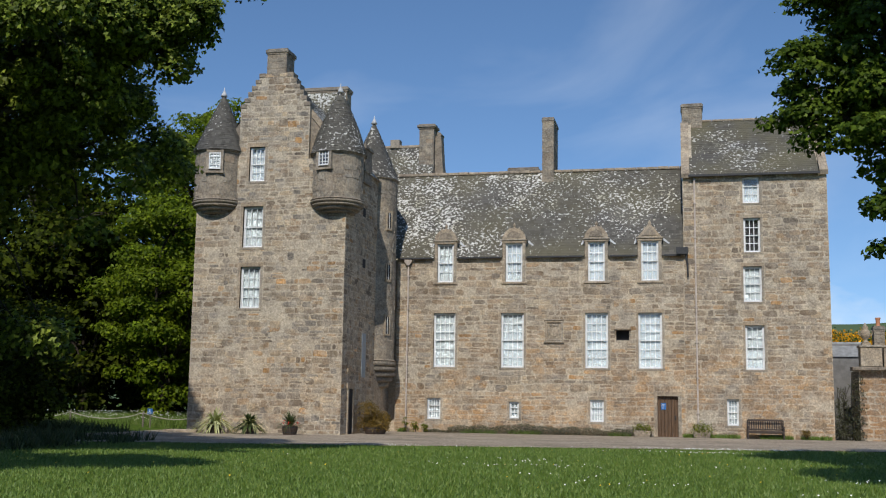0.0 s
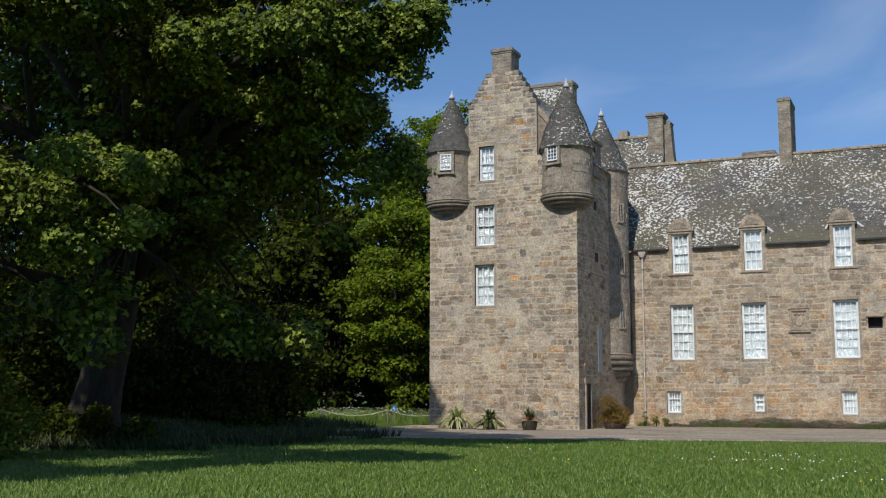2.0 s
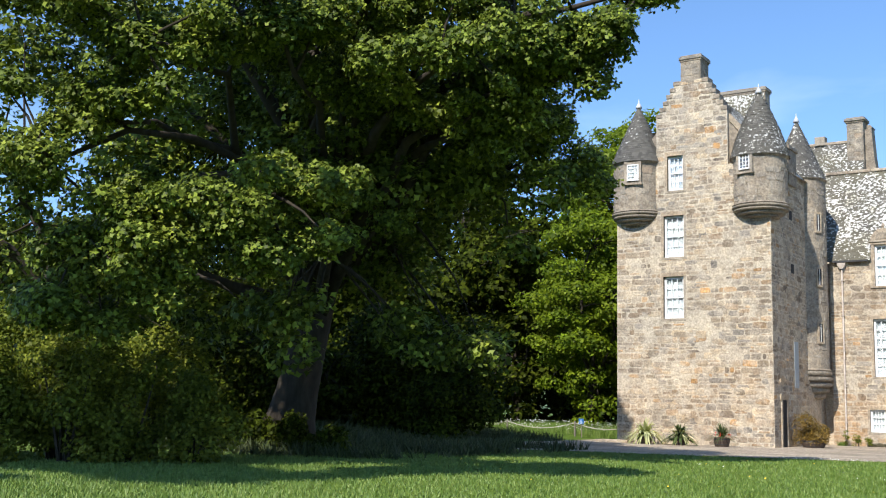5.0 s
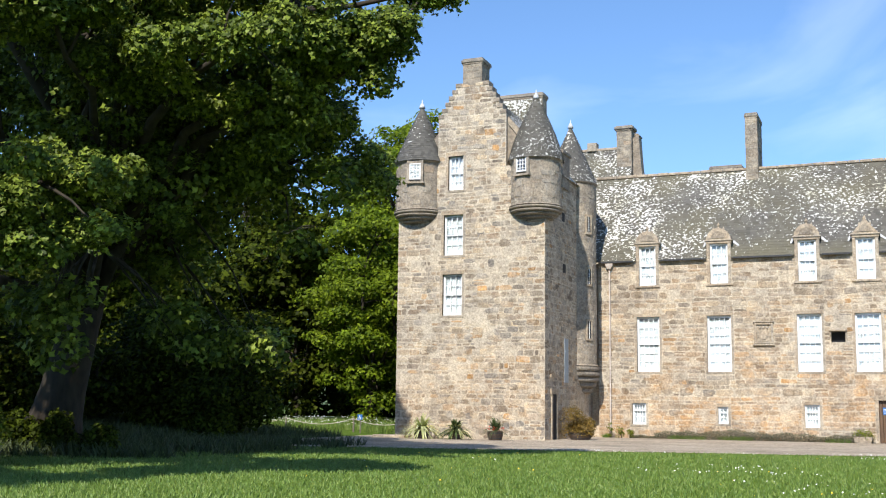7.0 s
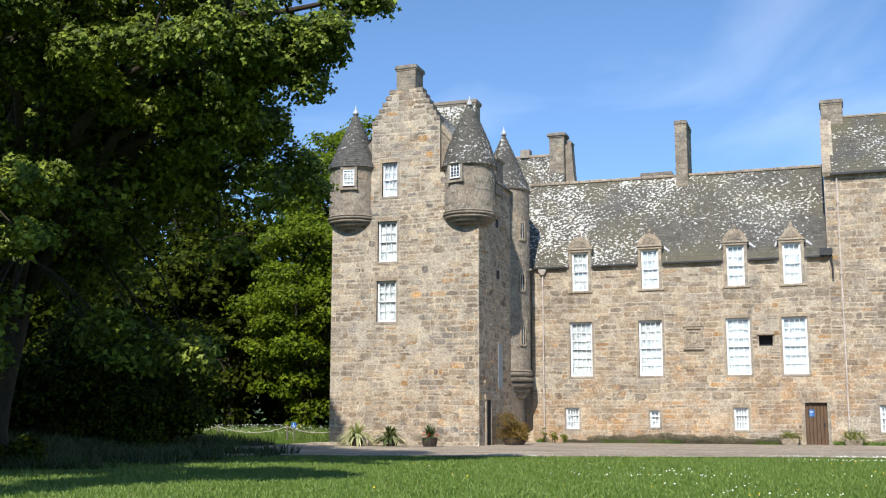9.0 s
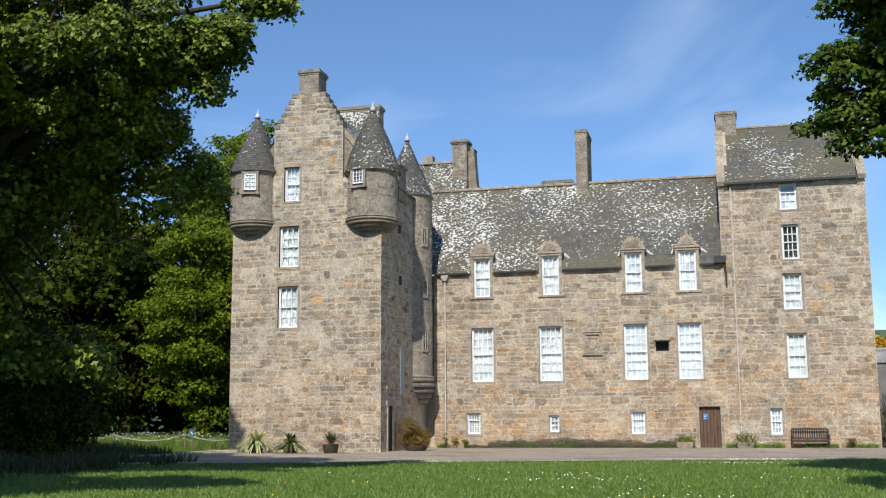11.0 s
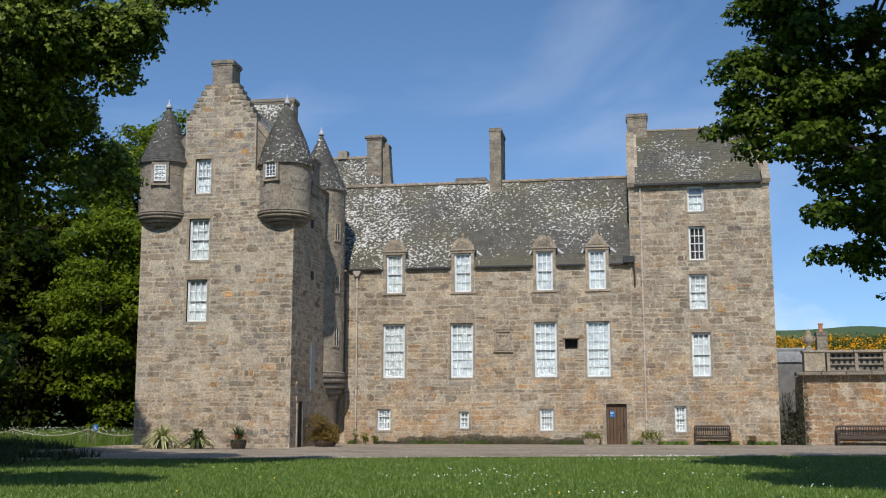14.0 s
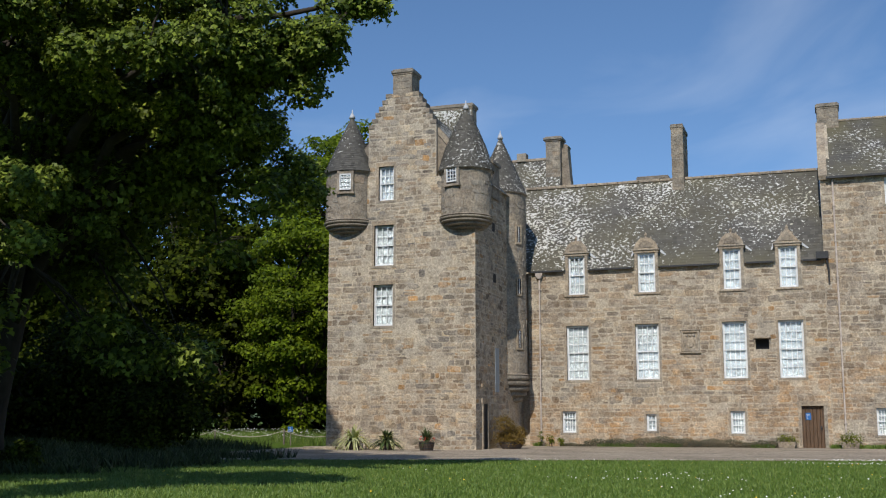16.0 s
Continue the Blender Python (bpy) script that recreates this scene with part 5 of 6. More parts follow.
# ---- trees ----
OVERHANG = [(-11.55, 25.6, 12.5), (-12.5, 25.3, 11.3), (-13.1, 25.0, 10.5), (-13.0, 25.1, 11.7), (-13.6, 24.8, 10.7), (-13.9, 23.4, 11.1), (-14.4, 21.8, 10.3), (-14.8, 25.2, 9.9), (-15.8, 24.3, 9.5), (-15.7, 28.1, 10.0)]
MIDDLE = [(-16.9, 23.0, 12.6), (-17.8, 22.0, 12.2), (-16.5, 22.6, 11.3), (-18.7, 23.5, 10.5), (-19.4, 26.7, 8.8), (-17.9, 28.9, 8.7), (-16.9, 30.7, 9.4), (-21.0, 25.0, 7.5), (-22.5, 22.5, 7.0), (-19.6, 22.4, 11.6), (-20.4, 21.6, 12.4), (-19.4, 24.2, 9.9), (-17.6, 25.2, 9.6), (-16.4, 26.5, 9.3)]
FRONT = [(-18.0, 18.8, 6.4), (-19.0, 17.8, 5.8), (-17.9, 20.2, 6.8), (-17.5, 19.2, 5.1), (-20.6, 17.5, 6.1), (-20.4, 16.4, 4.6), (-21.8, 16.6, 5.4), (-22.0, 16.5, 3.6)]
UPPER = [(-22.0, 15.6, 8.9), (-21.6, 15.4, 6.9), (-21.2, 15.2, 10.4), (-20.1, 16.5, 9.8), (-20.0, 18.1, 10.5), (-18.6, 19.5, 11.0), (-17.6, 20.5, 11.3), (-21.1, 16.8, 8.1), (-15.5, 24.5, 14.0), (-19.0, 24.0, 16.0), (-24.0, 25.0, 17.0)]
clumps = around(OVERHANG, 8, 0.55, 0.58, 1) + around(MIDDLE, 7, 0.95, 0.72, 2) + around(FRONT, 8, 0.6, 0.62, 3) + around(UPPER, 7, 0.7, 0.66, 5)
DROOP = [(-20.9, 22.6, 4.1), (-19.9, 27.3, 3.7), (-20.6, 21.8, 3.6), (-19.1, 28.8, 3.4)]
GAPS = [(-16.8, 24.8, 12.9), (-16.2, 25.3, 12.7), (-16.3, 26.4, 12.9), (-17.1, 25.9, 11.1), (-16.5, 26.2, 10.7), (-16.0, 26.6, 10.9), (-16.1, 27.7, 10.7), (-17.3, 28.1, 10.7)]
inner = around(GAPS, 3, 0.7, 1.15, 15) + around(DROOP, 4, 0.5, 0.8, 16) + crown_clumps((-26.0, 28.5, 10.3), (6.8, 6.0, 6.0), 85, 1.35, 6, -0.85, 0.4) + crown_clumps((-21.5, 28.5, 8.7), (6.2, 4.5, 3.5), 60, 1.15, 7, -1, 0.2)
# Unseen clumps overhead, added to shade the crown, trunk, lawn and tower corner.
above = crown_clumps((-24.2, 20.5, 18.0), (4.6, 4.2, 2.0), 50, 1.6, 9, -1, 0.1) + crown_clumps((-24.5, 13.0, 17.4), (5.5, 3.2, 1.8), 44, 1.4, 10, -1, 0.1)
above += crown_clumps((-25.0, 24.3, 17.6), (4.0, 3.2, 1.2), 46, 1.35, 26, -1, 0.1) + crown_clumps((-23.05, 30.0, 19.1), (0.7, 0.5, 0.9), 7, 0.45, 24, -1, 0.1)
tree("sycamore_tree", "huge old sycamore with a dark spreading crown over the lawn", (-24.6, 27.2, 0.55), 0.62, 4.6,
     OVERHANG[::2] + MIDDLE[1::2] + FRONT[::2] + UPPER[1::2] + [(-27, 30, 13), (-28, 24, 12), (-24.6, 20.5, 17.3), (-25.0, 13.8, 16.8), (-25.5, 24.5, 17.2)], clumps, SYCAMORE, 0.135, LEAF_LOBED, 215, 31, flat=0.62, trunk_lean=(1.0, 0.2),
     inner=inner, inner_leaf=0.20, inner_per=42, above=above)
clumps = crown_clumps((-36.0, 27.0, 10.5), (8.5, 8.0, 9.0), 95, 1.6, 8, -0.95, 0.45)
tree("sycamore_tree", "second sycamore with low branches beside the lawn", (-37.0, 28.0, 0.6), 0.5, 4.0,
     [(-33, 22, 9), (-40, 22, 10), (-35, 30, 15), (-42, 28, 12), (-32, 27, 8)], clumps, SYCAMORE, 0.24, LEAF_LOBED, 22, 32)
# Out of view: thin canopies added to cast the shadow along the lawn's edge.
clumps = crown_clumps((-26.0, -0.5, 10.6), (7.0, 3.0, 1.2), 75, 1.35, 25, -1, 0.1) + crown_clumps((-20.0, 5.9, 10.7), (4.8, 2.1, 0.9), 48, 1.25, 28, -1, 0.1) + crown_clumps((-13.7, 12.5, 12.5), (2.0, 2.0, 0.9), 20, 1.2, 23, -1, 0.1) + crown_clumps((-15.6, 9.6, 12.0), (1.6, 1.8, 0.8), 14, 1.2, 29, -1, 0.1)
tree("sycamore_tree", "unseen sycamore added beside the viewer to shade the lawn's edge", (-27.0, -1.0, 0.0), 0.55, 5.0,
     [(-21, 3.5, 10.4), (-30, 1.0, 10.4), (-25, -2, 11.0), (-24, 2.5, 10.4), (-18.5, 6.5, 10.6), (-13.8, 12.5, 12.3)], clumps, SYCAMORE, 0.36, LEAF_LOBED, 26, 34)
RIGHT_ENDS = [(2.8, 27.9, 9.3), (3.5, 27.8, 10.2), (4.1, 27.8, 11.2), (3.9, 27.8, 9.3), (3.0, 27.9, 8.6), (4.7, 26.7, 10.5), (4.6, 27.0, 9.2), (5.5, 27.0, 11.0), (5.6, 26.8, 9.4), (3.9, 27.8, 8.1), (4.4, 27.8, 8.7)]
RIGHT_LOW = [(7.6, 24.0, 5.2), (8.2, 22.0, 5.6), (7.2, 25.4, 4.4), (5.1, 27.7, 7.2), (5.3, 27.6, 6.3), (5.9, 27.5, 5.9), (5.5, 27.6, 5.3), (6.4, 26.4, 4.6), (5.6, 26.4, 7.6), (5.1, 26.6, 8.1), (6.2, 26.4, 8.6), (6.4, 26.6, 6.8), (6.9, 26.2, 5.6)]
RIGHT_TOP = [(3.4, 27.8, 11.9), (3.9, 28.2, 11.4), (4.5, 27.6, 11.4)]
RIGHT_FILL = [(5.4, 28.5, 10.9), (4.6, 28.6, 10.6), (5.2, 28.5, 9.4), (6.2, 29.3, 10.2), (5.7, 29.4, 8.5), (6.2, 29.3, 7.4), (4.3, 28.7, 9.5)]
clumps = around(RIGHT_ENDS + RIGHT_TOP, 4, 0.4, 0.62, 11) + around(RIGHT_LOW, 4, 0.36, 0.56, 12)
# The last four points sit out of view, added to shade the lawn.
inner = around(RIGHT_FILL, 4, 0.5, 0.8, 17) + crown_clumps((11.0, 26.0, 11.0), (5.2, 6.5, 7.0), 75, 1.2, 13, -0.75, 0.45) + around([(6.6, 17.0, 10.6), (7.6, 19.0, 11.4), (6.2, 20.5, 11.6), (8.5, 17.5, 10.0)], 4, 0.8, 1.1, 14)
# Its above clumps are unseen too, added to darken this crown and the lawn.
tree("sycamore_tree", "green sycamore reaching over the lawn from the far side", (12.0, 26.0, 0.0), 0.5, 3.6,
     RIGHT_ENDS[::2] + RIGHT_LOW[::2] + [(13, 28, 16), (14, 24, 12), (9, 22, 9), (7.5, 18.5, 11)], clumps, SYCAMORE_FAR, 0.14, LEAF_LOBED, 150, 33, inner=inner, inner_leaf=0.20, inner_per=42, flat=0.5, above=crown_clumps((8.0, 21.8, 15.6), (4.8, 4.0, 1.8), 46, 1.3, 18, -1, 0.1) + crown_clumps((8.8, 11.5, 15.0), (5.4, 4.8, 1.8), 95, 1.35, 27, -1, 0.1))

for k, (x, y, h, w) in enumerate([(-28.6, 57.5, 13.0, 3.6), (-34.2, 67.5, 20.6, 5.6), (-26.6, 62.5, 14.5, 3.4), (-31.0, 71.0, 22.4, 4.8), (-29.9, 64.5, 19.2, 3.6)]):
    cl = crown_clumps((x, y, h * 0.53), (w, w * 0.9, h * 0.5), 80 + 65 * (h > 16), 1.25, 40 + k, -0.97, 0.5)
    tree("beech_tree", "sunlit young beech with fresh yellow-green leaves", (x, y, 0.3), 0.3, 3.0,
         [(x - w * 0.5, y - 1, h * 0.5), (x + w * 0.5, y - 1, h * 0.6), (x, y, h * 0.85), (x + 1, y - w * 0.6, h * 0.4)], cl, BEECH, 0.26, LEAF_OVAL, 32, 50 + k, "trees behind the tower", 0.4)
r_ = random.Random(5)
for k in range(16):
    x, y = -27.6 - 1.75 * k + r_.uniform(-0.6, 0.6), 39.5 + r_.uniform(-2.2, 3.0) - 0.35 * k
    h, w = r_.uniform(3.0, 6.2), r_.uniform(1.9, 2.7)
    cl = crown_clumps((x, y, h * 0.52), (w, w, h * 0.5), 34, 1.15, 260 + k, -1, 0.2)
    tree("understorey_tree", "low tree under the sycamore, leaves darkened for shade", (x, y, land(x, y)), 0.1, 1.6,
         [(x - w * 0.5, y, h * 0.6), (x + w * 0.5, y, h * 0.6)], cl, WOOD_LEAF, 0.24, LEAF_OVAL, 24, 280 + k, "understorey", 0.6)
# Sunlit here, so only the darkened leaf colour makes these look shaded.
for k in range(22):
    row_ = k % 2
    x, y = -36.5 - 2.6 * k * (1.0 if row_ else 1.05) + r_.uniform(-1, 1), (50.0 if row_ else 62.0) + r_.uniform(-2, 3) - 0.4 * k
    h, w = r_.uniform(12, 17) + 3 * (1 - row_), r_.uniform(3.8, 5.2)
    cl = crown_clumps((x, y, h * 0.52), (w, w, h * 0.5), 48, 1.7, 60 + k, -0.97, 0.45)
    tree("woodland_tree", "woodland tree with leaves darkened for shade", (x, y, 0.5), 0.25, 3.0,
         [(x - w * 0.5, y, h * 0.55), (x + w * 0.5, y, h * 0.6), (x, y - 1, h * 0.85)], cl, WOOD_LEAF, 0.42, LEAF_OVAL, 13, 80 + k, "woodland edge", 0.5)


def bush(name, label, x, y, z, rad, height, leaf, material_, seed, per=110, category="shrub", group=""):
    r = np.random.default_rng(seed)
    t = thing(name, label, category, group)
    cl = []
    for k in range(9):
        b = Build()
        a, d = r.uniform(0, 6.28), rad * r.uniform(0, 0.6)
        e = (x + d * math.cos(a), y + d * math.sin(a), z + height * r.uniform(0.12, 0.8))
        b.tube([(x + 0.1 * math.cos(a), y + 0.1 * math.sin(a), z - 0.05), ((x + e[0]) / 2, (y + e[1]) / 2, z + height * 0.3), e], [0.03 * rad, 0.02 * rad, 0.008 * rad], 5)
        cl.append((*e, rad * r.uniform(0.35, 0.55)))
        part("stem", b, BARK, t)
    p, q = clump_leaves(cl, per / max(rad, 0.3), r, 0.75, 0.4)
    ok = p[:, 2] > z + 0.03
    p, q = p[ok], q[ok]
    leaves("foliage", p, q, r.uniform(0.7, 1.3, len(p)) * leaf, LEAF_OVAL, material_, t, r)
    return t


for k in range(22):
    x = -27.0 - 1.5 * k + r_.uniform(-0.6, 0.6)
    y = 38.5 + r_.uniform(-2.5, 4.0) - 0.25 * k
    bush("undergrowth_shrub", "tangled shrub under the trees, leaves darkened for shade", x, y, land(x, y), r_.uniform(1.4, 2.6), r_.uniform(1.4, 4.2), 0.18, WOOD_LEAF, 120 + k, 150, group="undergrowth")
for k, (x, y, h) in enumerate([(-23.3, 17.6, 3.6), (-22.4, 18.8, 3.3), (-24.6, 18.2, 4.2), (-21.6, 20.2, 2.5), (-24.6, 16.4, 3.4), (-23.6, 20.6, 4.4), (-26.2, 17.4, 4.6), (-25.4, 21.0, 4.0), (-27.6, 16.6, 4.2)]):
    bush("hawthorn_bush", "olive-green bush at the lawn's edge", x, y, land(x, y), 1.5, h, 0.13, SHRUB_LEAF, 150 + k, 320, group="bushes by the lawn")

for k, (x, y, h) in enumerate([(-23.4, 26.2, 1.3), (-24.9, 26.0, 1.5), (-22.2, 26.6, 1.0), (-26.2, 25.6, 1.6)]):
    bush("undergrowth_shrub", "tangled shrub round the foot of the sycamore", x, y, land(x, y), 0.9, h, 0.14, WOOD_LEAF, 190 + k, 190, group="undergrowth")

# ---- grass, daisies and weeds ----
r = np.random.default_rng(77)
BLADE, n, l, bs = material("grass blades")
rnd = n.new("ShaderNodeNewGeometry").outputs["Random Per Island"]
l.new(ramp_node(n, l, rnd, [(0, (0.072, 0.130, 0.014)), (0.6, (0.120, 0.192, 0.026)), (1, (0.190, 0.245, 0.050))]), bs.inputs["Base Color"])
bs.inputs["Roughness"].default_value = 0.6
PETAL = simple("white petals", (0.8, 0.8, 0.74), 0.7, 0, 0.05, 5.0)
YELLOW = simple("yellow petals", (0.75, 0.5, 0.03), 0.7, 0, 0.1, 5.0)


def tufts(name, label, xs_, ys_, zs_, height, width, material_, lean=0.4, kind="stuff", parent=None):
    m = len(xs_)
    a = r.uniform(0, 6.28, m)
    h = height * r.uniform(0.5, 1.3, m)
    base = np.stack([xs_, ys_, zs_], 1)
    side = np.stack([np.cos(a), np.sin(a), 0 * a], 1) * width
    tip = base + np.stack([r.normal(size=m) * lean * h, r.normal(size=m) * lean * h, h], 1)
    v = np.stack([base - side, base + side, tip], 1)
    me = bpy.data.meshes.new(name)
    me.from_pydata(v.reshape(-1, 3).tolist(), [], np.arange(3 * m).reshape(-1, 3).tolist())
    me.materials.append(material_)
    ob = new(name, me)
    if parent:
        ob.parent = parent
    return tagged(ob, label, "" if parent else "grass", kind=kind)


m = 250000
yy = 10.5 + 33.5 * r.random(m) ** 1.1
xx = -yy * 1.5 + r.random(m) * (yy * 1.5 + 0.26 * yy + 1)
ok = np.hypot(xx, yy) > 17.5
xx, yy = xx[ok], yy[ok]
edge = np.array([lawn_edge(v) for v in np.linspace(-60, 30, 181)])
ok = yy < np.interp(xx, np.linspace(-60, 30, 181), edge) + 0.12 + 0.3 * np.sin(xx * 2.3) * np.sin(xx * 0.71 + 1)
xx, yy = xx[ok], yy[ok]
zz = np.array([land(a, c) for a, c in zip(xx, yy)])
tufts("lawn_grass", "short mown grass of the lawn", xx, yy, zz, 0.075, 0.012, BLADE)
px_, py_ = [], []
for k in range(12):
    cy = 20 + 22 * r.random()
    cx = -0.75 * cy + r.random() * 1.05 * cy
    m = int(r.integers(3, 20))
    px_ += list(cx + r.normal(size=m) * 0.9)
    py_ += list(cy + r.normal(size=m) * 0.35)
for cx, cy, m in ((-0.2, 40.6, 100), (1.7, 40.9, 120), (-4.3, 27.0, 40), (-10.8, 38.3, 40), (0.4, 37.6, 90)):
    px_ += list(cx + r.normal(size=m) * 1.3)
    py_ += list(cy + r.normal(size=m) * 0.25)
px_, py_ = np.array(px_), np.array(py_)
ok = py_ < 41.0 + 0.27 * (px_ + 2.5)
px_, py_ = px_[ok], py_[ok]
pts = np.stack([px_, py_, 0.085 + 0.04 * r.random(len(px_))], 1)
tagged(leaves("daisies", pts, r.normal(size=pts.shape) * 0.35 + (0, -0.4, 1), r.uniform(0.025, 0.05, len(pts)), LEAF_OVAL * (1.6, 1, 1), PETAL, None, r), "white daisies scattered over the lawn", "flowers")
m = 60
pts = np.stack([-18 + 22 * r.random(m), 20 + 18 * r.random(m), np.full(m, 0.08)], 1)
tagged(leaves("dandelions", pts, r.normal(size=pts.shape) * 0.35 + (0, -0.4, 1), r.uniform(0.03, 0.05, m), LEAF_OVAL * (1.6, 1, 1), YELLOW, None, r), "yellow dandelions in the lawn", "flowers")
# rough grass under the trees and the verge beyond the drive
# Darker than the lawn's blades: the trees' shade goes into this colour.
ROUGH, n, l, bs = material("rough grass darkened for shade")
rnd = n.new("ShaderNodeNewGeometry").outputs["Random Per Island"]
l.new(ramp_node(n, l, rnd, [(0, (0.022, 0.034, 0.008)), (0.6, (0.045, 0.064, 0.014)), (1, (0.085, 0.105, 0.030))]), bs.inputs["Base Color"])
bs.inputs["Roughness"].default_value = 0.7
m = 60000
xx = -19.5 - 40 * r.random(m)
yy = np.maximum(24.5, 0.45 * (xx + 60) + 8) + 24 * r.random(m) ** 1.2
ok = (yy < 50) & ((xx < -25.5) | (yy < 39)) & (np.sin(xx * 1.3) + np.sin(yy * 0.9 + xx * 0.4) > -1.5 + r.random(m))
xx, yy = xx[ok], yy[ok]
tufts("rough_grass", "long rough grass, coloured dark for the trees' shade", xx, yy, np.array([land(a, c) for a, c in zip(xx, yy)]), 0.42, 0.035, ROUGH, 0.5)
m = 9000
xx, yy = -44 + 20 * r.random(m), 53.5 + 3.5 * r.random(m)
tufts("verge_grass", "tall verge of grass and cow parsley", xx, yy, 0 * xx, 0.75, 0.02, BLADE, 0.3)
m = 1300
pts = np.stack([-44 + 20 * r.random(m), 53.5 + 3.5 * r.random(m), 0.45 + 0.5 * r.random(m)], 1)
tagged(leaves("cow_parsley", pts, r.normal(size=pts.shape) * 0.3 + (0, -0.3, 1), r.uniform(0.03, 0.08, m), LEAF_OVAL * (1.7, 1, 1), PETAL, None, r), "white umbels of cow parsley in the verge", "flowers")
# weeds along the foot of the walls
m = 18000
xx = -15 + 22 * r.random(m)
keepw = np.array([noise.noise((a * 0.7, 0.2, 4.4)) > 0.05 and not (-1.7 < a < -0.1) for a in xx])
xx = xx[keepw]
yy = 57.95 - 0.5 * r.random(len(xx)) ** 1.5
tufts("wall_weeds", "weeds and grass along the foot of the wall", xx, yy, 0.04 + 0 * xx, 0.19, 0.018, BLADE, 0.5)
m = 15000
xx = -13.6 + 11.9 * r.random(m)
tall = 0.40 + 0.05 * np.sin(xx * 2.1) + 0.05 * np.sin(xx * 5.3 + 1) + 0.07 * np.sin(xx * 0.83 + 2) - 0.2 * (np.abs(xx + 13.2) < 0.9)
pts = np.stack([xx, 57.93 - 0.5 * r.random(m), 0.05 + np.maximum(tall, 0.1) * r.random(m)], 1)
WEED = leaf_material("grey-green weeds", (0.075, 0.072, 0.050), (0.170, 0.160, 0.115), 0.2)
tagged(leaves("lavender_border", pts, r.normal(size=pts.shape) + (0, -0.7, 0.6), r.uniform(0.04, 0.085, m), LEAF_OVAL * (0.7, 1, 1), WEED, None, r), "low grey-green border along the wall foot", "plants")
# ivy in the recess between the block and the terrace
ivy = thing("ivy", "dark ivy and dry stems filling the recess beside the terrace wall", "ivy")
cl = [(7.35 + 1.0 * q_ + 0.25 * math.sin(9 * q_), 58.25 + 0.3 * math.sin(5 * q_), 0.3 + 2.7 * w_ * (0.55 + 0.45 * q_), 0.42 - 0.14 * w_) for q_ in (0.0, 0.25, 0.5, 0.75, 1.0) for w_ in (0.0, 0.25, 0.5, 0.75, 1.0)]
pts, nrm_ = clump_leaves(cl, 190, r, 0.95, 0.3)
ok = (pts[:, 2] > 0.03) & (pts[:, 0] < 8.7)
leaves("foliage", pts[ok], nrm_[ok], r.uniform(0.05, 0.11, int(ok.sum())), LEAF_OVAL, leaf_material("ivy and dry stems", (0.030, 0.027, 0.015), (0.080, 0.082, 0.040), 0.15, 0.3), ivy, r)
for k in range(5):
    b = Build()
    limb(b, (7.5 + 0.18 * k, 58.6, -0.05), (7.45 + 0.2 * k, 58.7, 2.7), 0.04, 0.012, r)
    part("stem", b, BARK, ivy)
# the wood's far depth, its gloom put into the leaf colour
m = 80000
xx = -95 + 72 * r.random(m)
pts = np.stack([xx, 76 + 6 * r.random(m) + 2 * np.sin(xx * 0.7), 19.0 * r.random(m) ** 0.85 * (0.75 + 0.25 * np.sin(xx * 0.45 + 1) * np.sin(xx * 0.17))], 1)
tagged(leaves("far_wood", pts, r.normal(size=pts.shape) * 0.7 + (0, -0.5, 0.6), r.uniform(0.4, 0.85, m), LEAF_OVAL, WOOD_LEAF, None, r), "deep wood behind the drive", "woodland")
# gorse on the hillside
m = 80000
cxs = 12 + 100 * r.random(300)
cys = 195 + 115 * r.random(300)
ci = r.integers(0, 300, m)
o = r.normal(size=(m, 3)) * (2.0, 1.6, 0.8)
pts = np.stack([cxs[ci] + o[:, 0], cys[ci] + o[:, 1], (cys[ci] - 190) * 0.125 + 6.3 + np.abs(o[:, 2])], 1)
flower = r.random(300)[ci] < 0.72
GORSE = leaf_material("gorse blossom", (0.50, 0.22, 0.008), (0.66, 0.33, 0.012), 0.2, 0.1)
GORSE_GREEN = leaf_material("gorse green", (0.05, 0.08, 0.02), (0.085, 0.115, 0.03), 0.2, 0.1)
sel = flower & (o[:, 2] + r.normal(size=m) * 0.3 > -0.9)
tagged(leaves("gorse_blossom", pts[sel], r.normal(size=(int(sel.sum()), 3)) + (0, -0.7, 0.9), r.uniform(0.4, 0.85, int(sel.sum())), LEAF_OVAL, GORSE, None, r), "orange-yellow gorse in bloom on the hillside", "gorse")
tagged(leaves("gorse_bushes", pts[~sel], r.normal(size=(int((~sel).sum()), 3)) + (0, -0.7, 0.6), r.uniform(0.4, 0.8, int((~sel).sum())), LEAF_OVAL, GORSE_GREEN, None, r), "dark green gorse bushes on the hillside", "gorse")


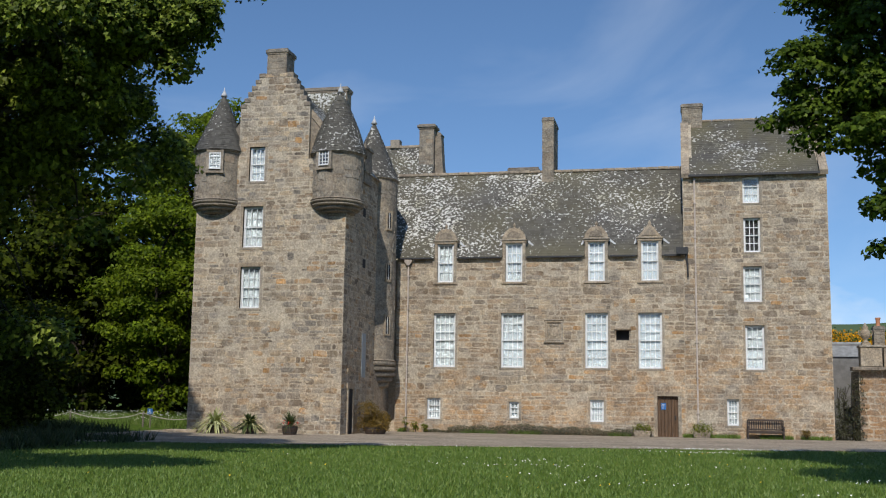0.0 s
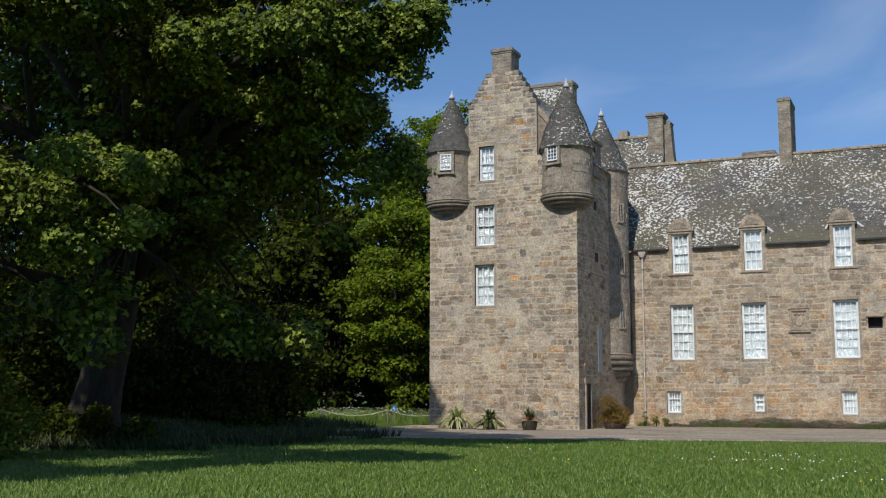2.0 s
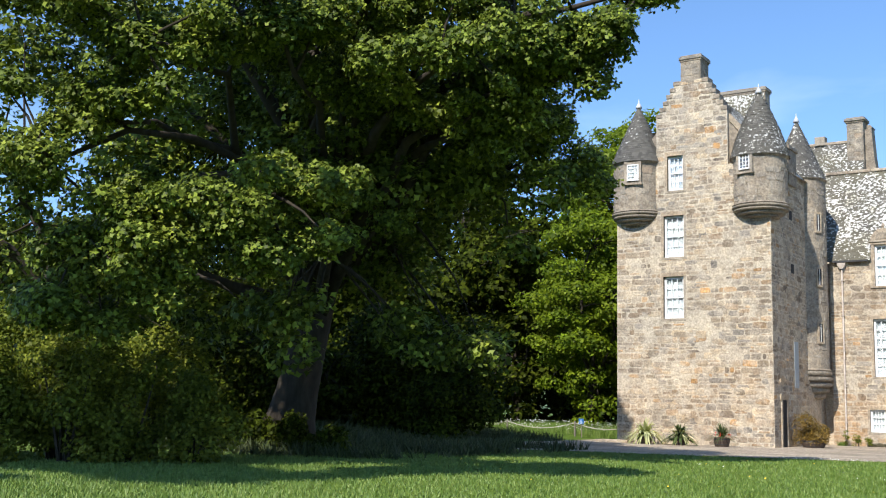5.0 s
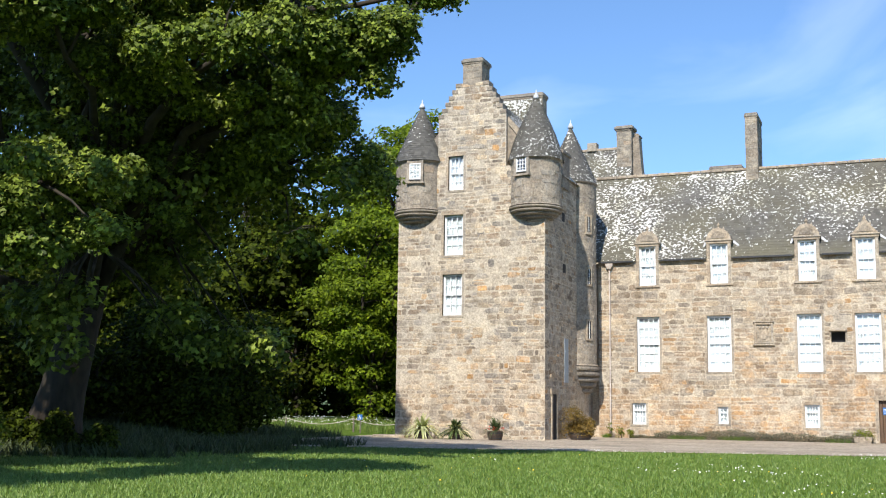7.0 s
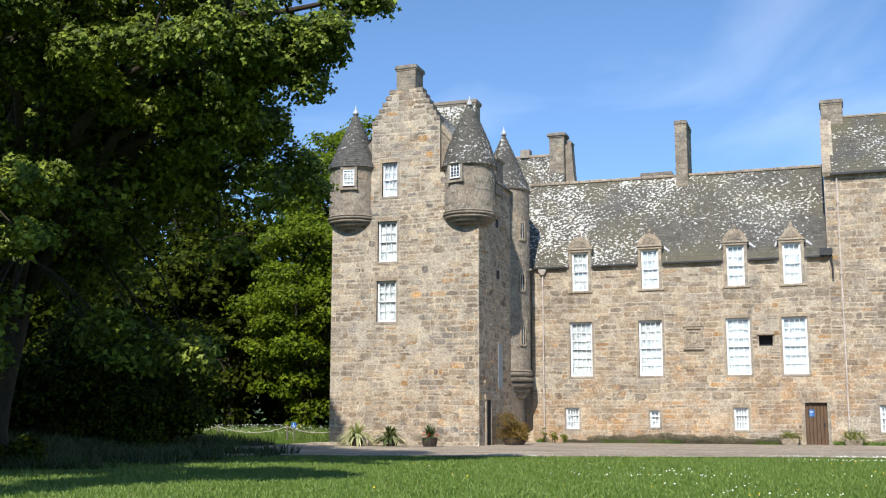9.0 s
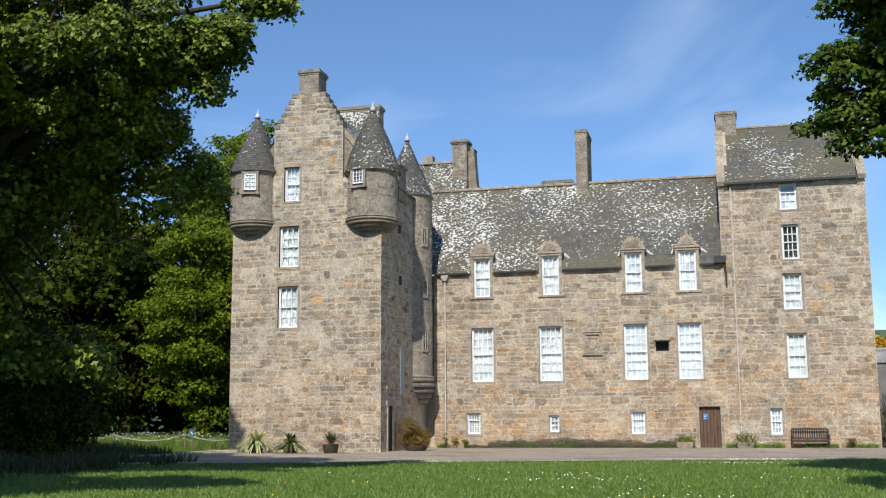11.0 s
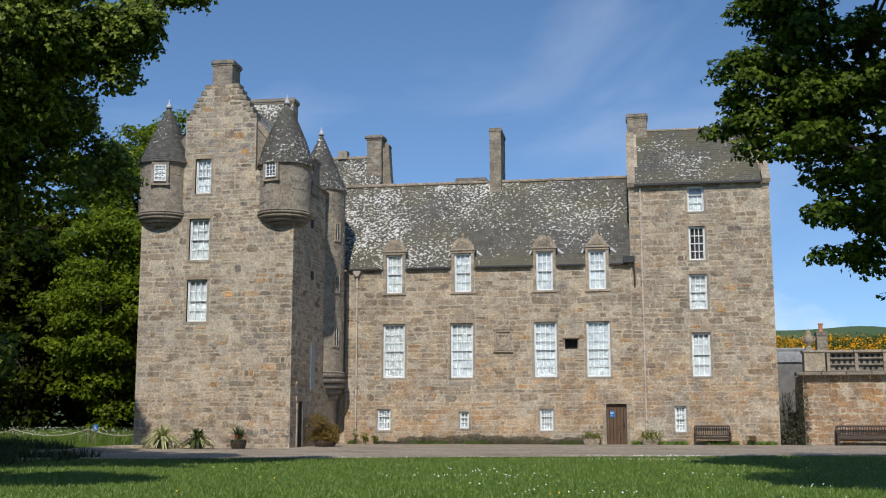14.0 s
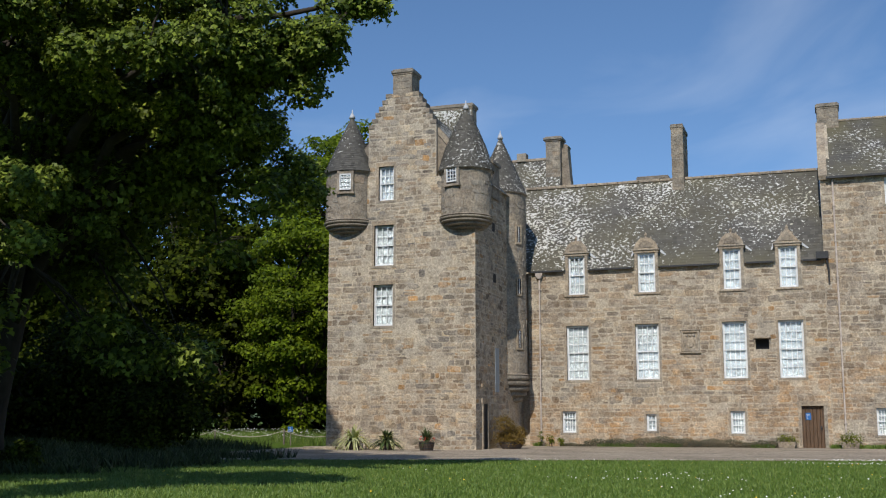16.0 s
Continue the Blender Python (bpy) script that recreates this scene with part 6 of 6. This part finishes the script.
# ---- small things before the walls ----
def bench(x0, x1, y, slats, label):
    t = thing("garden_bench", label, "bench", "benches by the wall")
    for x in (x0, x1 - 0.07):
        for yy_, z in ((y, 0.62), (y + 0.5, 0.98)):
            b = Build()
            b.soft_box(x, x + 0.07, yy_, yy_ + 0.07, 0.03, z)
            part("leg", b, BENCH_WOOD, t)
        b = Build()
        b.soft_box(x - 0.01, x + 0.08, y - 0.05, y + 0.5, 0.62, 0.67)
        part("armrest", b, BENCH_WOOD, t)
    for k in range(5):
        b = Build()
        b.soft_box(x0 + 0.02, x1 - 0.02, y + 0.02 + k * 0.1, y + 0.1 + k * 0.1, 0.42, 0.45)
        part("seat_slat", b, BENCH_WOOD, t)
    for z0, z1 in ((0.92, 1.02), (0.48, 0.55)):
        b = Build()
        b.soft_box(x0 + 0.07, x1 - 0.07, y + 0.51, y + 0.56, z0, z1)
        part("back_rail", b, BENCH_WOOD, t)
    b = Build()
    b.soft_box(x0 + 0.07, x1 - 0.07, y + 0.02, y + 0.06, 0.34, 0.42)
    part("apron", b, BENCH_WOOD, t)
    for k in range(slats):
        x = x0 + 0.1 + (x1 - x0 - 0.25) * k / (slats - 1)
        b = Build()
        b.box(x, x + 0.05, y + 0.52, y + 0.545, 0.55, 0.92)
        part("back_slat", b, BENCH_WOOD, t)


bench(2.98, 4.76, 57.2, 15, "dark weathered slatted garden bench against the castle wall")
bench(9.8, 12.85, 57.2, 24, "long dark slatted garden bench below the terrace")


def barrel(t, x, y, rad, h, z=0.03):
    n_ = 16
    for k in range(n_):
        b = Build()
        a0, a1 = 2 * math.pi * (k + 0.04) / n_, 2 * math.pi * (k + 0.96) / n_
        ring = lambda rr, a, zz: (x + rr * math.cos(a), y + rr * math.sin(a), zz)
        b.add([ring(rad * 0.82, a0, z), ring(rad * 0.82, a1, z), ring(rad, a1, z + h * 0.6), ring(rad, a0, z + h * 0.6), ring(rad * 0.97, a1, z + h), ring(rad * 0.97, a0, z + h),
               ring(rad * 0.88, a1, z + h), ring(rad * 0.88, a0, z + h)], [(0, 1, 2, 3), (3, 2, 4, 5), (5, 4, 6, 7)])
        part("stave", b, POT_WOOD, t)
    for zz in (0.2, 0.75):
        b = Build()
        rr = rad * (0.82 + 0.18 * min(1, zz / 0.6)) + 0.006
        b.lathe(x, y, [(rr, z + h * zz), (rr + 0.006, z + h * zz + 0.02), (rr, z + h * zz + 0.04)], 20, False)
        part("hoop", b, GUTTER, t)
    b = Build()
    b.lathe(x, y, [(rad * 0.9, z + h * 0.86), (0.01, z + h * 0.9)], 16, False)
    part("soil", b, SOIL, t)


VARIEGATED = leaf_material("cream-striped strap leaves", (0.34, 0.36, 0.14), (0.78, 0.75, 0.50), 0.25)
STRAP = leaf_material("dark strap leaves", (0.03, 0.05, 0.018), (0.08, 0.11, 0.04), 0.2)
RUSSET = leaf_material("russet shrub leaves", (0.10, 0.07, 0.015), (0.22, 0.14, 0.03), 0.3)
RED = simple("red petals", (0.55, 0.05, 0.03), 0.7, 0, 0.1, 5.0)


def strap_plant(t, x, y, z, count, length, width, material_, seed, droop=0.5):
    q = np.random.default_rng(seed)
    b = Build()
    for k in range(count):
        a, el = q.uniform(0, 6.28), q.uniform(0.2, 1.35)
        L = length * q.uniform(0.7, 1.15)
        d, s = np.array((math.cos(a), math.sin(a))), np.array((-math.sin(a), math.cos(a)))
        pts = []
        for i in range(5):
            u = i / 4
            h = L * u * math.cos(el)
            zz = z + L * u * math.sin(el) - droop * L * u * u * (0.4 + 0.6 * math.cos(el))
            w = width * (1 - u) ** 0.6
            pts += [(x + d[0] * h - s[0] * w, y + d[1] * h - s[1] * w, zz), (x + d[0] * h + s[0] * w, y + d[1] * h + s[1] * w, zz)]
        b.add(pts, [(2 * i, 2 * i + 1, 2 * i + 3, 2 * i + 2) for i in range(4)])
    part("foliage", b, material_, t)


PY = 48.6
t = thing("planter", "barrel of cream-striped spiky leaves at the tower foot", "planter", "planters at the tower")
barrel(t, -21.5, PY, 0.36, 0.36)
strap_plant(t, -21.5, PY, 0.4, 150, 1.5, 0.06, VARIEGATED, 1, 0.8)
t = thing("planter", "barrel of glossy broad-leaved plants at the tower foot", "planter", "planters at the tower")
barrel(t, -19.75, PY, 0.36, 0.34)
strap_plant(t, -19.75, PY, 0.38, 190, 1.05, 0.06, STRAP, 2, 0.7)
strap_plant(t, -19.75, PY, 0.38, 80, 1.1, 0.04, VARIEGATED, 3, 0.7)
t = thing("planter", "barrel of dark spiky leaves and red flowers", "planter", "planters at the tower")
barrel(t, -17.78, PY, 0.36, 0.42)
strap_plant(t, -17.78, PY, 0.44, 120, 1.05, 0.03, STRAP, 4, 0.6)
q = np.random.default_rng(6)
pts = np.stack([-17.78 + q.normal(size=26) * 0.28, PY - 0.25 + q.normal(size=26) * 0.1, 0.5 + 0.18 * q.random(26)], 1)
leaves("flowers", pts, q.normal(size=pts.shape) + (0, -1, 0.5), q.uniform(0.05, 0.09, 26), LEAF_OVAL * (1.5, 1, 1), RED, t, q, kind="stuff")
t = bush("potted_shrub", "round russet shrub in a dark tub by the tower door", -14.75, 52.3, 0.12, 1.0, 1.45, 0.075, RUSSET, 171, 620)
barrel(t, -14.75, 52.3, 0.55, 0.36)
for k, (x, y, rad, h) in enumerate([(-13.9, 56.9, 0.35, 0.75), (-13.4, 57.3, 0.3, 0.5), (-14.55, 57.4, 0.25, 0.95), (5.75, 57.5, 0.32, 0.55)]):
    bush("wall_shrub", "small tuft of green growth at the wall foot" if k < 3 else "small russet tuft at the wall foot", x, y, 0.03, rad, h, 0.06, SHRUB_LEAF if k < 3 else RUSSET, 180 + k, 130, group="tufts by the wall")
for k, x in enumerate((-2.15, 0.78)):
    t = thing("stone_trough", "low stone trough with green plants beside the door", "trough", "troughs at the door")
    b = Build()
    b.prism([(x - 0.36, 0.03), (x + 0.36, 0.03), (x + 0.44, 0.36), (x + 0.36, 0.36), (x + 0.3, 0.28), (x - 0.3, 0.28), (x - 0.36, 0.36), (x - 0.44, 0.36)], 57.15, 57.7)
    b.box(x - 0.38, x + 0.38, 57.14, 57.22, 0.1, 0.36)
    part("basin", b, CHIMNEY_STONE, t)
    q = np.random.default_rng(190 + k)
    p, nn_ = clump_leaves([(x - 0.12, 57.4, 0.46, 0.36 + 0.1 * k), (x + 0.24, 57.4, 0.4, 0.32 + 0.1 * k)], 500, q, 0.8, 0.4)
    leaves("foliage", p, nn_, q.uniform(0.04, 0.08, len(p)), LEAF_OVAL, SHRUB_LEAF, t, q)
# step by the tower's corner, fence with rope, parking sign
b = Build()
b.soft_box(-24.3, -22.6, 49.0, 49.9, -0.02, 0.16, 0.03)
tagged(part("stone_step", b, DRESSED), "low stone slab at the tower corner", "step")
ROPE = simple("weathered rope", (0.42, 0.38, 0.31), 0.9, 0, 0.2, 12.0)
POST = simple("grey fence post", (0.17, 0.145, 0.115), 0.9, 0, 0.3, 10.0, 0.3)
posts = [(-45.0, 51.5), (-41.5, 51.8), (-38.2, 52.0), (-34.8, 52.2), (-31.2, 52.4), (-27.2, 52.6), (-24.0, 53.5)]
fence = thing("rope_fence", "low fence of wooden posts and slack rope", "fence")
for x, y in posts:
    b = Build()
    b.tube([(x, y, land(x, y) - 0.1), (x, y, 0.92), (x, y, 0.96)], [0.05, 0.045, 0.02], 8)
    part("post", b, POST, fence)
for (xa, ya), (xb, yb) in zip(posts, posts[1:]):
    b = Build()
    b.tube([(xa + (xb - xa) * k / 10, ya + (yb - ya) * k / 10 - 0.04, 0.86 - 0.32 * 4 * (k / 10) * (1 - k / 10)) for k in range(11)], 0.018, 6)
    part("rope", b, ROPE, fence)
sign = thing("parking_sign", "small blue sign with a white wheelchair mark on a post", "sign")
b = Build()
b.tube([(-26.6, 52.2, -0.1), (-26.6, 52.2, 0.95)], 0.03, 8)
part("post", b, POST, sign)
b = Build()
b.soft_box(-26.74, -26.46, 52.13, 52.16, 0.80, 1.08, 0.01)
plate = part("plate", b, BLUE_SIGN, sign)
b = Build()
b.box(-26.63, -26.58, 52.115, 52.128, 0.88, 1.02)
b.box(-26.63, -26.5, 52.115, 52.128, 0.86, 0.89)
b.box(-26.53, -26.49, 52.115, 52.128, 0.77, 0.87)
for k in range(10):
    a = 2.2 + 4.4 * k / 9
    b.box(-26.6 + 0.1 * math.cos(a) - 0.014, -26.6 + 0.1 * math.cos(a) + 0.014, 52.115, 52.128, 0.86 + 0.1 * math.sin(a) - 0.014, 0.86 + 0.1 * math.sin(a) + 0.014)
b.lathe(-26.605, 52.12, [(0.01, 1.04), (0.03, 1.06), (0.01, 1.09)], 8)
b.v = [(-26.6 + 0.66 * (x + 26.6), y, 0.94 + 0.66 * (z - 0.93)) for x, y, z in b.v]
part("symbol", b, WHITE, plate)
